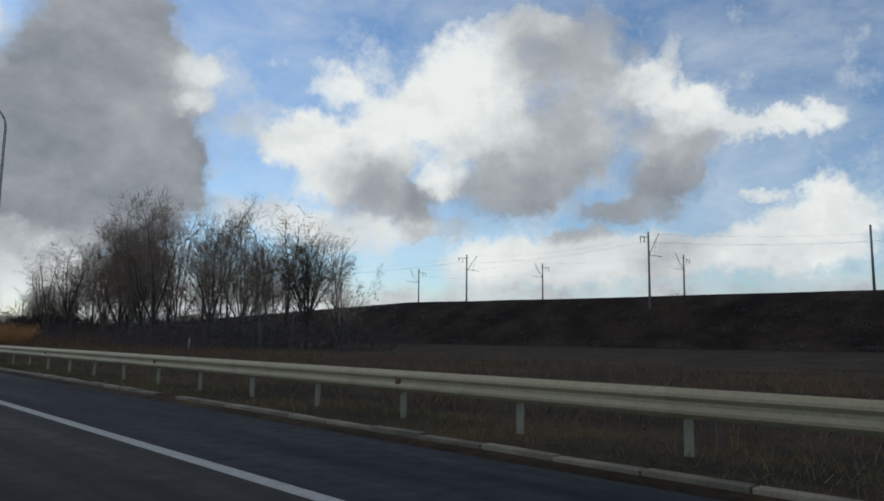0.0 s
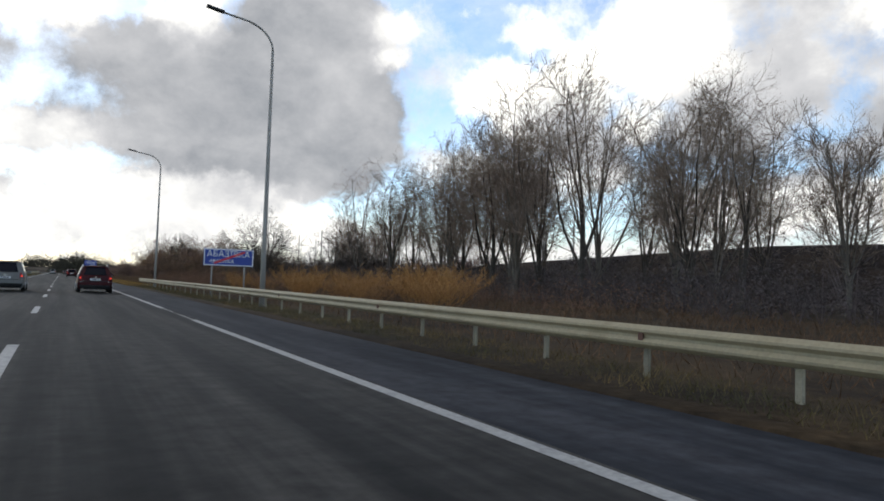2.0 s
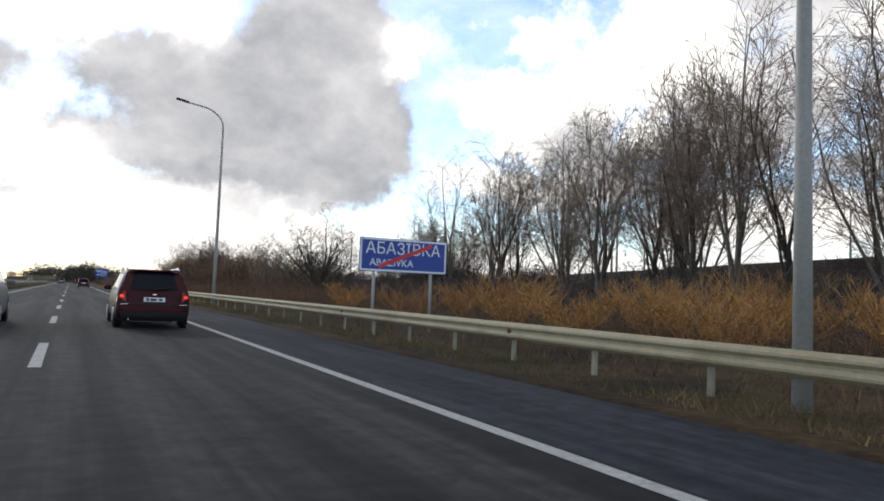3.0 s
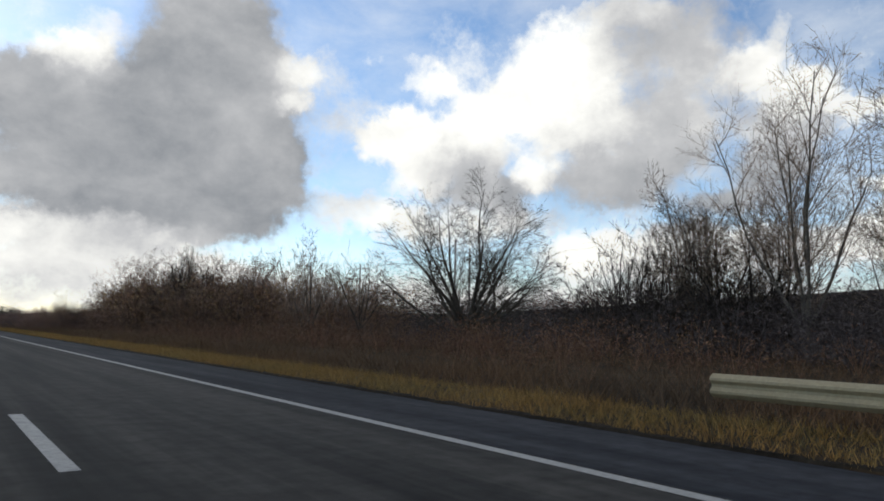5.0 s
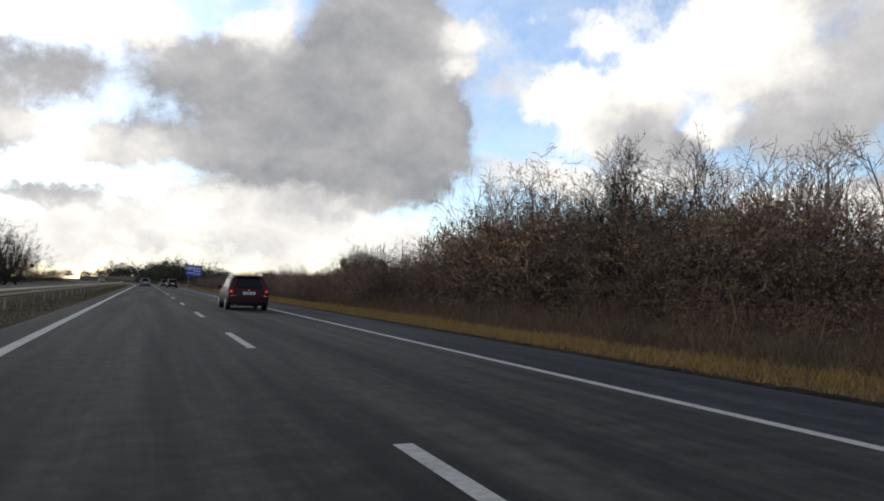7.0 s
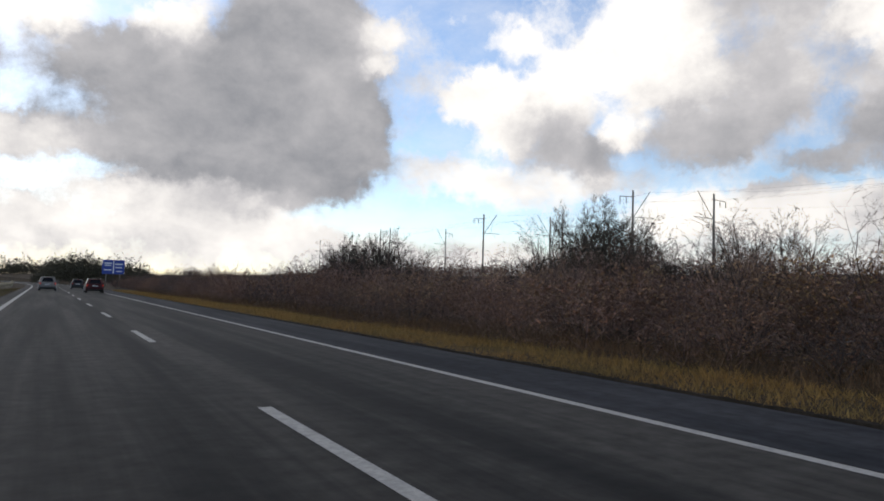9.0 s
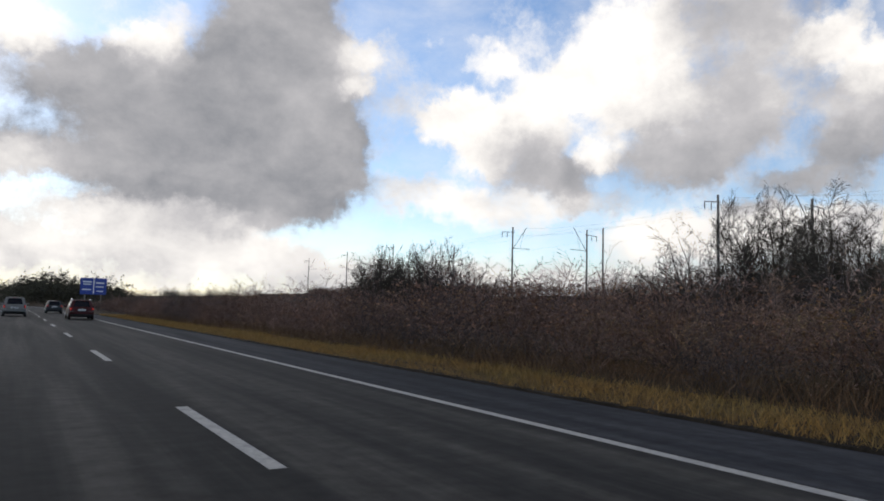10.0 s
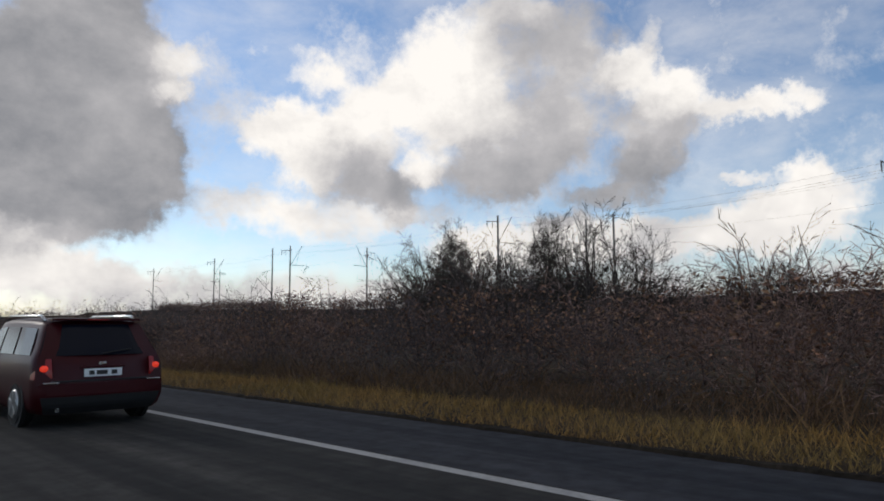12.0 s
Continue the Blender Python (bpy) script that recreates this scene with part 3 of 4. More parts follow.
# ================= trees and shrubs =================
def grow(rng, stems, levels, lean, spread, twig, up, kids, first, trunk_r=0.011, ratio=(0.38, 0.6), wander=0.22, bends=(5, 3, 3, 2), more=4):
    """Branches of a bare plant of about unit height 10: thick ones and fine ones, as rows for tubes()."""
    thick, thin = [], []

    def branch(p, way, length, r, level):
        n = bends[level] if level < levels else 1
        pts = [p]
        for i in range(n):
            way = (way + Vector((rng.uniform(-1, 1), rng.uniform(-1, 1), rng.uniform(-0.5, 0.8))) * (0.09 if level == 0 else wander) + Vector((0, 0, up * 0.16))).normalized()
            p = p + way * (length / n)
            pts.append(p)
        for i, (a, b) in enumerate(zip(pts, pts[1:])):
            ra, rb = r * (1 - 0.75 * i / n), r * (1 - 0.75 * (i + 1) / n)
            sides = (7 if stems < 5 else 4) if level == 0 else (3 if level == 1 else 1)
            (thick if level < 2 else thin).append((a, b, max(ra, twig), max(rb, twig * 0.7), sides))
        if level >= levels:
            return
        count = rng.randint(*kids) + (more if level == 0 else 0)
        for i in range(count):
            lo = first if level == 0 else 0.15
            k = lo + (1 - lo) * (i + rng.random()) / count
            j = min(int(k * n), n - 1)
            at = pts[j].lerp(pts[j + 1], k * n - j)
            turn = rng.uniform(0, 2 * math.pi)
            side = Vector((math.cos(turn), math.sin(turn), 0))
            sub = (way * 0.7 + side * spread * rng.uniform(0.7, 1.25) + Vector((0, 0, up * rng.uniform(0.2, 0.9)))).normalized()
            branch(at, sub, length * rng.uniform(*ratio) * (1.15 - 0.5 * k), max(r * 0.5 * (1.1 - 0.5 * k), twig), level + 1)

    for s in range(stems):
        turn = 2 * math.pi * (s + rng.random() * 0.6) / stems
        tilt = lean * rng.uniform(0.4, 1.2) if stems > 1 else lean * rng.uniform(0, 0.4)
        way = Vector((math.cos(turn) * tilt, math.sin(turn) * tilt, 1)).normalized()
        off = 0.25 * (stems > 1)
        branch(Vector((math.cos(turn) * off, math.sin(turn) * off, -0.1)), way, 7.0 * rng.uniform(0.8, 1.0), trunk_r * 10 / (stems ** 0.4), 0)
    top = max(max(a.z, b.z) for a, b, *_ in thick + thin)
    k = 10.0 / top
    fit = lambda rows: [(a * k, b * k, ra, rb, n) for a, b, ra, rb, n in rows]
    return fit(thick), fit(thin)


def grow_tree(rng, limbs, fork, spread, sides_n, subs, twigs_n, twig=0.006, girth=0.13, reach=0.62, lift=0.10):
    """A bare tree 10 units high: a short trunk, fanned limbs, side branches and fine twigs."""
    thick, thin = [], []

    def curve(p, way, length, n, up, wob):
        pts = [p]
        for i in range(n):
            way = (way + Vector((rng.gauss(0, wob), rng.gauss(0, wob), rng.gauss(0, wob))) + Vector((0, 0, up))).normalized()
            p = p + way * (length / n)
            pts.append(p)
        return pts

    def lay(out, pts, r0, r1, n):
        k = len(pts) - 1
        for i in range(k):
            out.append((pts[i], pts[i + 1], r0 + (r1 - r0) * i / k, r0 + (r1 - r0) * (i + 1) / k, n))

    def off(way, angle):
        side = way.orthogonal().normalized()
        side.rotate(Matrix.Rotation(rng.uniform(0, 6.283), 3, way))
        return (way * math.cos(angle) + side * math.sin(angle)).normalized()

    def at(pts, k):
        n = len(pts) - 1
        j = min(int(k * n), n - 1)
        return pts[j].lerp(pts[j + 1], k * n - j), (pts[j + 1] - pts[j]).normalized()

    trunk = curve(Vector((0, 0, -0.15)), Vector((0, 0, 1)), 10 * fork + 0.15, 3, 0.05, 0.04)
    lay(thick, trunk, girth, girth * 0.72, 7)
    for q in range(limbs):
        turn = 2.39996 * q + rng.uniform(-0.3, 0.3)
        tilt = radians(spread) * (((q + 0.3) / limbs) ** 0.75 + rng.uniform(-0.08, 0.08))
        way = Vector((math.cos(turn) * math.sin(tilt), math.sin(turn) * math.sin(tilt), math.cos(tilt)))
        start, _ = at(trunk, rng.uniform(0.35, 1.0))
        limb = curve(start, way, 10 * reach * rng.uniform(0.88, 1.08) * (1.1 - 0.4 * min(1.0, tilt / radians(spread))), 6, lift, 0.10)
        lay(thick, limb, girth * 0.5, 0.016, 4)
        for s in range(sides_n):
            k = 0.15 + 0.85 * (s + rng.random()) / sides_n
            p, w = at(limb, min(k, 0.99))
            side = curve(p, off(w, radians(rng.uniform(28, 52))), 10 * rng.uniform(0.2, 0.3) * (1.15 - 0.6 * k), 3, 0.09, 0.09)
            lay(thin, side, 0.019, 0.008, 3)
            for u in range(subs):
                k2 = 0.15 + 0.85 * (u + rng.random()) / subs
                p2, w2 = at(side, min(k2, 0.99))
                sub = curve(p2, off(w2, radians(rng.uniform(28, 62))), 10 * rng.uniform(0.06, 0.11), 2, 0.07, 0.08)
                lay(thin, sub, 0.009, twig, 1)
                for v in range(twigs_n):
                    p3, w3 = at(sub, rng.uniform(0.3, 1.0))
                    tip = p3 + (off(w3, radians(rng.uniform(28, 68))) + Vector((0, 0, 0.1))) * 10 * rng.uniform(0.025, 0.052)
                    thin.append((p3, tip, twig, twig * 0.6, 1))
    k = 10.0 / max(max(a.z, b.z) for a, b, *_ in thick + thin)
    fit = lambda rows: [(a * k, b * k, ra, rb, n) for a, b, ra, rb, n in rows]
    return fit(thick), fit(thin)


def leaf_quads(rng, rows, count, size):
    verts, faces = [], []
    for _ in range(count):
        a, b, *_r = rng.choice(rows)
        c = a.lerp(b, rng.random()) + Vector((rng.uniform(-1, 1), rng.uniform(-1, 1), rng.uniform(-1, 0.6))) * size * 2
        u = Vector((rng.uniform(-1, 1), rng.uniform(-1, 1), rng.uniform(-1, 1))).normalized()
        v = u.orthogonal().normalized()
        s = size * rng.uniform(0.6, 1.3)
        n = len(verts)
        lift = u.cross(v) * s * 0.25
        verts += [c - u * s, c + v * s * 0.6 + lift, c + u * s, c - v * s * 0.6 + lift]
        faces.append((n, n + 1, n + 2, n + 3))
    return verts, faces


def fuzz(rng, count, width=0.03, wide=0.5, rise=0.82, long=1.0):
    """Fine shoots filling the dome of a shrub 10 units high: slim bent slips that taper to both ends."""
    verts, faces = [], []
    for _ in range(count):
        turn, out = rng.uniform(0, 6.283), rng.random() ** 0.6
        top = math.sqrt(max(0.05, 1 - (out * 0.85) ** 2)) * (0.8 + 0.25 * math.sin(turn * 3 + 1.7 * count))
        p = Vector((math.cos(turn) * out * 10 * wide, math.sin(turn) * out * 10 * wide, 10 * rng.random() ** 0.65 * top * rise))
        way = Vector((math.cos(turn) * out * 0.8 + rng.gauss(0, 0.5), math.sin(turn) * out * 0.8 + rng.gauss(0, 0.5), rng.uniform(-0.25, 1.15))).normalized()
        length = rng.uniform(0.6, 1.9) * long
        side = way.cross(Vector((rng.gauss(0, 1), rng.gauss(0, 1), rng.gauss(0, 1)))).normalized()
        tip = p + way * length
        mid = p + way * length * 0.45 + side.cross(way) * length * rng.uniform(-0.14, 0.14)
        w = side * width * rng.uniform(0.6, 1.4)
        n = len(verts)
        verts += [p, mid + w, tip, mid - w]
        faces.append((n, n + 1, n + 2, n + 3))
    return verts, faces


def plant_kind(name, label, seed, bark, twigs, leaf_count=0, leaf_size=0.2, leaf_mat=None, group="", shape=(1, 1, 1), shoots=0, rise=0.82, width=0.026, long=1.0, **k):
    """One plant 10 units high, to be set at its true height in metres / 10."""
    rng = random.Random(seed)
    thick, thin = grow_tree(rng, **k) if "limbs" in k else grow(rng, **k)
    squeeze = lambda rows: [(Vector(a * Vector(shape)), Vector(b * Vector(shape)), ra, rb, n) for a, b, ra, rb, n in rows]
    thick, thin = squeeze(thick), squeeze(thin)
    t = thing(name, label, "tree" if name.endswith("tree") else "shrub", group=group)
    link_mesh("trunk" if name.endswith("tree") else "woody_base", *tubes(thick), bark, t, smooth=True)
    cv, cf = tubes(thin)
    if shoots:
        fv, ff = fuzz(rng, shoots, width, 0.5, rise, long)
        cf = list(cf) + [tuple(q + len(cv) for q in f) for f in ff]
        cv = list(cv) + fv
    link_mesh("crown", cv, cf, twigs, t)
    if leaf_count:
        link_mesh("foliage", *leaf_quads(rng, [q for q in thin if max(q[0].z, q[1].z) < 6.2], leaf_count, leaf_size), leaf_mat, t)
    return t


BELT = "bare trees beside the motorway"
TALL = [plant_kind("bare_tree", "tall bare tree with a hazy crown of fine grey-brown twigs", 11 + i, BARK_PALE if i % 2 else BARK, TWIG, group=BELT,
                   limbs=(5, 6, 4, 6)[i], fork=(0.22, 0.14, 0.3, 0.12)[i], spread=(25, 21, 19, 27)[i], sides_n=10, subs=8, twigs_n=7, twig=0.0062, reach=(0.66, 0.72, 0.62, 0.76)[i]) for i in range(4)]
ROUND = [plant_kind("bare_tree", "bare spreading tree with a broad rounded crown", 31 + i, BARK, BARK, group=BELT,
                    limbs=(17, 10)[i], fork=(0.13, 0.3)[i], spread=(84, 52)[i], sides_n=13, subs=9, twigs_n=9, reach=(0.78, 0.62)[i], lift=(0.075, 0.05)[i], girth=(0.25, 0.2)[i], twig=0.008) for i in range(2)]
SMALL = [plant_kind("bare_tree", "small bare tree with thin forked branches", 41 + i, BARK, TWIG, group=BELT,
                    limbs=6, fork=(0.12, 0.05)[i], spread=(40, 46)[i], sides_n=9, subs=6, twigs_n=7, reach=0.74, twig=0.009, girth=0.14) for i in range(2)]
SHRUB = [plant_kind("shrub", "dense leafless shrub with reddish brown twigs and withered leaves" if i < 2 else "dense leafless shrub with thin grey-brown twigs", 61 + i,
                    (TWIG_RED, TWIG_RED, TWIG_GREY, TWIG_GREY)[i], (TWIG_RED, TWIG_RED, TWIG_GREY, TWIG_GREY)[i], (420, 420, 240, 240)[i], 0.13, LEAF, "roadside shrubs", shoots=560, rise=0.74, width=0.028, long=0.45,
                    limbs=8, fork=0.02, spread=58, sides_n=6, subs=3, twigs_n=2, reach=0.68, twig=0.014, girth=0.075, lift=0.07, shape=(1.15, 1.15, 0.95)) for i in range(4)]
BUSHY = [plant_kind("shrub", "tall tangled bush with grey-brown twigs and a few brown leaves", 81 + i, BARK, TWIG_BROWN, 800, 0.11, LEAF_PALE, "roadside shrubs", shoots=520, rise=0.68, width=0.03, long=0.45,
                    limbs=9, fork=0.03, spread=66, sides_n=8, subs=4, twigs_n=4, reach=0.66, twig=0.011, girth=0.09, lift=0.05) for i in range(3)]
RUSSET = [plant_kind("shrub", "russet willow scrub with dense thin shoots", 91 + i, RUST_GRASS, RUST_GRASS, 500, 0.16, RUST_GRASS, "russet scrub",
                     stems=14, levels=2, lean=0.8, spread=0.5, twig=0.024, up=0.6, kids=(5, 6), bends=(2, 1), more=2, first=0.1, trunk_r=0.006, shape=(1.2, 1.2, 1)) for i in range(2)]
GNARLED = [plant_kind("bare_tree", "dark gnarled bare tree with a low dense crown", 101 + i, BARK_DARK, BARK_DARK, group=BELT, shoots=420, rise=0.6, width=0.022,
                      limbs=10, fork=0.07, spread=76, sides_n=8, subs=4, twigs_n=5, reach=0.64, twig=0.014, girth=0.24, lift=0.03) for i in range(2)]
USED = set()


def plant(kind, x, y, height, turn, wide=1.0, sink=0.05):
    m = pose(x, y, ground_z(x, y) - sink, 0, 0, turn)
    ob = copy_thing(kind, m) if id(kind) in USED else kind
    USED.add(id(kind))
    ob.matrix_basis = m @ Matrix.Diagonal((height / 10 * wide, height / 10 * wide, height / 10, 1))
    return ob


rng = random.Random(5)
plant(ROUND[1], 43, 65, 14, 20, 0.8)
plant(SMALL[0], 42.5, 57.8, 9.5, 50)
plant(TALL[1], 43, 74.6, 14.5, 80, 1.1)
plant(TALL[2], 42, 81.5, 15, 150)
y, i = 86.0, 0
while y < 152:
    tall = np.interp(y, [84, 91, 100, 112, 128, 141, 146, 150, 152], [15.5, 23.5, 22.5, 21.0, 20.0, 19.5, 16.5, 13.5, 12])
    plant(TALL[i % 4], rng.uniform(38, 45), y, tall * rng.uniform(0.9, 1.06), rng.uniform(0, 360))
    if i % 4 != 3:
        plant(TALL[(i + 2) % 4], rng.uniform(47, 64), y + rng.uniform(-2, 2), tall * rng.uniform(0.85, 1.1), rng.uniform(0, 360))
    y += rng.uniform(3.0, 4.6)
    i += 1
# smaller trees and the lone round tree
for i in range(11):           # a clump between the tall trees and the round one
    kind = SMALL[i % 2] if i % 5 == 2 else GNARLED[i % 2]
    plant(kind, rng.uniform(37, 46), 148 + i * 1.15, rng.uniform(8.6, 11.0), rng.uniform(0, 360), 0.95)
for x, y, h, kind in ((29.4, 177, 8.6, SMALL[0]), (27.5, 183.3, 10.8, SMALL[1]), (34, 188, 7.5, SMALL[0])):
    plant(kind, x, y, h, rng.uniform(0, 360), 0.95)
plant(ROUND[0], 29, 162, 13.4, 20, 1.0)
# thick bushes where the roadside scrub swells into a hump
for i in range(62):
    y = rng.uniform(184, 224)
    lo = np.interp(y, [184, 195, 210, 219], [30.0, 20.5, 18.0, 14.0])
    x = rng.uniform(lo, lo + 12)
    h = 9.4 * (0.62 if x < lo + 2.0 else 1.0) * np.interp(y, [184, 192, 212, 218, 226], [1.0, 1.04, 1.0, 0.75, 0.5])
    plant(BUSHY[i % 3], x, y, h * rng.uniform(0.85, 1.12), rng.uniform(0, 360))
for i in range(7):
    plant(BUSHY[i % 3], rng.uniform(17, 22), 206.5 + i * 1.2, rng.uniform(8.8, 9.8), rng.uniform(0, 360))
plant(ROUND[0], 22.3, 203, 10.6, 140, 0.62)
for i in range(34):
    y = 220 + i * 1.25
    plant(BUSHY[i % 3], rng.uniform(12.8, 19), y, np.interp(y, [220, 262], [5.0, 2.6]) * rng.uniform(0.8, 1.15), rng.uniform(0, 360), 1.1)
# groups of taller bushes further on
for cx, cy, h, n in ((47, 333, 11.5, 14), (49, 273, 11.0, 11), (60, 268, 11.5, 5), (62, 350, 10, 5), (86, 326, 9, 5)):
    for i in range(n):
        plant(GNARLED[i % 2], cx + rng.uniform(-4, 4), cy + (i - n / 2) * 1.8, h * rng.uniform(0.7, 1.05), rng.uniform(0, 360))
# broad bare trees standing in pairs among them
for x, y, h, turn in ((48.7, 275.9, 12.8, 75), (42.6, 267.2, 10.9, 200), (45.0, 338.0, 11.8, 310), (45.0, 326.4, 11.2, 130)):
    plant(ROUND[0], x, y, h, turn, 0.95)
# roadside shrubs: front rows of the later stretch
y = 216.0
while y < 372:
    for row in range(3):
        x = 10.6 + row * 2.6 + rng.uniform(-0.7, 0.7)
        tall = (rng.uniform(1.5, 2.6), rng.uniform(2.6, 3.7), rng.uniform(2.9, 4.2))[row] * (1.3 if rng.random() < 0.12 else 1.0) * (1.0 + 0.5 * noise.noise((y * 0.13, row * 5.0, 9.0)))
        tall = min(tall, 3.9) * np.interp(y, [250, 257, 273, 283, 293, 299, 311, 320], [1.0, 1.17, 1.17, 1.0, 1.0, 1.17, 1.17, 1.0])
        plant(SHRUB[rng.randrange(2) + (2 if noise.noise((y * 0.07, row * 3.0, 4.0)) + rng.uniform(-0.2, 0.2) > 0.05 else 0)], x + bend(y), y + rng.uniform(-1, 1), tall, rng.uniform(0, 360), rng.uniform(1.0, 1.35))
    y += 2.5
# russet scrub behind the guard rail
for x, y, h in ((16.5, 78.5, 2.3), (19, 81, 2.6), (22, 90, 3.0), (17, 82, 2.4), (15.5, 87, 2.3), (18, 91, 2.4), (15, 95, 2.6), (17.5, 99, 2.5), (14.5, 103, 2.3), (13.8, 84, 1.7), (13.5, 79.5, 1.6), (15, 75.5, 1.7), (13.4, 89.5, 1.9), (19, 106, 2.2), (14, 110, 2.0), (20, 87, 2.4), (21, 94, 2.6)):
    plant(RUSSET[int(y) % 2], x, y, h, rng.uniform(0, 360), 1.5)


# ---- undergrowth, grass and far woods: masses of growth ----
def quad_mesh(name, verts, quads, mat, label, category):
    me = bpy.data.meshes.new(name)
    me.vertices.add(len(verts))
    me.vertices.foreach_set("co", np.asarray(verts, np.float32).ravel())
    n = len(quads)
    me.loops.add(n * quads.shape[1])
    me.loops.foreach_set("vertex_index", quads.astype(np.int32).ravel())
    me.polygons.add(n)
    me.polygons.foreach_set("loop_start", np.arange(n, dtype=np.int32) * quads.shape[1])
    me.update(calc_edges=True)
    me.materials.append(mat)
    ob = new(name, me)
    return tagged(ob, label, category, kind="stuff")


def template(seed, shoots, leaf_count, leaf=0.2, width=0.03, wide=0.5, long=1.0):
    r = random.Random(seed)
    v, f = fuzz(r, shoots, width, wide, 0.82, long)
    for q in range(5):        # a few bare stems
        turn = r.uniform(0, 6.283)
        sv, sf = tubes([(Vector((0, 0, 0)), Vector((math.cos(turn) * r.uniform(1, 4) * wide, math.sin(turn) * r.uniform(1, 4) * wide, r.uniform(4, 6))), 0.05, 0.02, 3)])
        f = list(f) + [tuple(i + len(v) for i in q2) for q2 in sf]
        v = list(v) + list(sv)
    rows = [(Vector(v[q[0]]), Vector(v[q[2]]), 0, 0, 3) for q in f[:shoots]]
    lv, lf = leaf_quads(r, rows, leaf_count, leaf)
    return np.array([tuple(p) for p in v + lv]), np.array(list(f) + [tuple(i + len(v) for i in q) for q in lf])


def scatter(name, temps, spots, mat, label, category):
    """Joins many plants into one mass: rows of x, y, height, turn, width."""
    vs, fs, base = [], [], 0
    for i, (x, y, h, turn, wide) in enumerate(spots):
        v, f = temps[i % len(temps)]
        c, s = math.cos(turn), math.sin(turn)
        k = h / 10
        p = np.empty_like(v)
        p[:, 0] = (v[:, 0] * c - v[:, 1] * s) * k * wide + x
        p[:, 1] = (v[:, 0] * s + v[:, 1] * c) * k * wide + y
        p[:, 2] = v[:, 2] * k + ground_z(x, y) - 0.05
        vs.append(p)
        fs.append(f + base)
        base += len(v)
    return quad_mesh(name, np.vstack(vs), np.vstack(fs), mat, label, category)


SCRUB = [template(200 + i, 150, 110, 0.14, 0.042, (0.45, 0.6, 0.5, 0.7)[i], 0.5) for i in range(4)]
spots = []
for i in range(450):          # under the poplars
    y = rng.uniform(54, 198)
    x = 25 + 31 * rng.random() ** 1.2
    spots.append((x, y, rng.uniform(3.2, 5.3) * np.interp(x, [25, 34], [0.5, 1.0]) * (1.5 if rng.random() < 0.2 else 1.0), rng.uniform(0, 6.3), 1.2))
for i in range(70):           # denser about the last of the tall trees
    spots.append((rng.uniform(31, 46), rng.uniform(122, 152), rng.uniform(3.8, 6.2), rng.uniform(0, 6.3), 1.1))
scatter("undergrowth", SCRUB, spots, TWIG_GREY, "dark tangled undergrowth beneath the bare trees", "undergrowth")
spots = []
for i in range(340):          # low scrub between the verge and the trees
    y = rng.uniform(70, 216)
    x = rng.uniform(10.8 if y > 122 else 17, 34)
    spots.append((x, y, rng.uniform(0.9, 2.3) * np.interp(x, [12, 30], [0.8, 1.25]), rng.uniform(0, 6.3), 1.5))
for i in range(130):          # taller about the lone tree
    y = rng.uniform(138, 200)
    spots.append((rng.uniform(17, 28), y, rng.uniform(1.9, 3.4), rng.uniform(0, 6.3), 1.3))
scatter("low_scrub", SCRUB, spots, LEAF, "low russet-brown scrub among the dry grass", "scrub")
spots = []
for i in range(110):          # russet brushwood at the foot of the hump
    y = rng.uniform(176, 226)
    lo = np.interp(y, [176, 195, 210, 219], [25.0, 14.5, 13.0, 11.0])
    spots.append((lo + rng.uniform(0, 6), y, rng.uniform(0.8, 2.3), rng.uniform(0, 6.3), 1.3))
scatter("brushwood", SCRUB, spots, LEAF, "russet leafy brushwood at the foot of tall bushes", "scrub")
spots = []
for i in range(380):          # behind the front shrubs of the later stretch
    y = 206 + 230 * rng.random() ** 1.2
    x = 14 + 46 * rng.random() ** 1.3
    spots.append((x + bend(y), y, min(4.7, rng.uniform(2.0, 3.8) * np.interp(x, [14, 26, 45], [1.0, 1.3, 1.5])), rng.uniform(0, 6.3), 1.25))
scatter("thicket", SCRUB, spots, TWIG_RED, "wide reddish brown thicket of leafless shrubs", "thicket")
LOW = [template(240 + i, 110, 70, 0.26, 0.09, 0.6) for i in range(4)]
spots = []
for i in range(410):          # on the railway bank
    y = -30 + 450 * rng.random() ** 1.25
    x = rail_x(y) - rng.uniform(7, 34)
    if x > 24:
        spots.append((x, y, rng.uniform(0.8, 2.6), rng.uniform(0, 6.3), 1.5))
scatter("bank_scrub", LOW, spots, TWIG_GREY, "low dark scrub on the slope of the railway bank", "scrub")
BRUSH = [template(260 + i, 110, 120, 0.27, 0.10, 0.62, 0.62) for i in range(4)]
spots = []
for i in range(350):          # along the top of the bank
    y = 215 + 425 * rng.random() ** 1.25
    spots.append((rail_x(y) - rng.uniform(3.4, 9), y, ((3.4 if y > 350 else 2.5) + rng.uniform(0, 1.6) + 1.8 * noise.noise((y * 0.06, 2.0, 7.0))) * (1.5 if rng.random() < 0.1 else 1), rng.uniform(0, 6.3), 1.5))
scatter("crest_scrub", BRUSH, spots, TWIG_RED, "brown scrub along the top of the railway bank", "scrub")


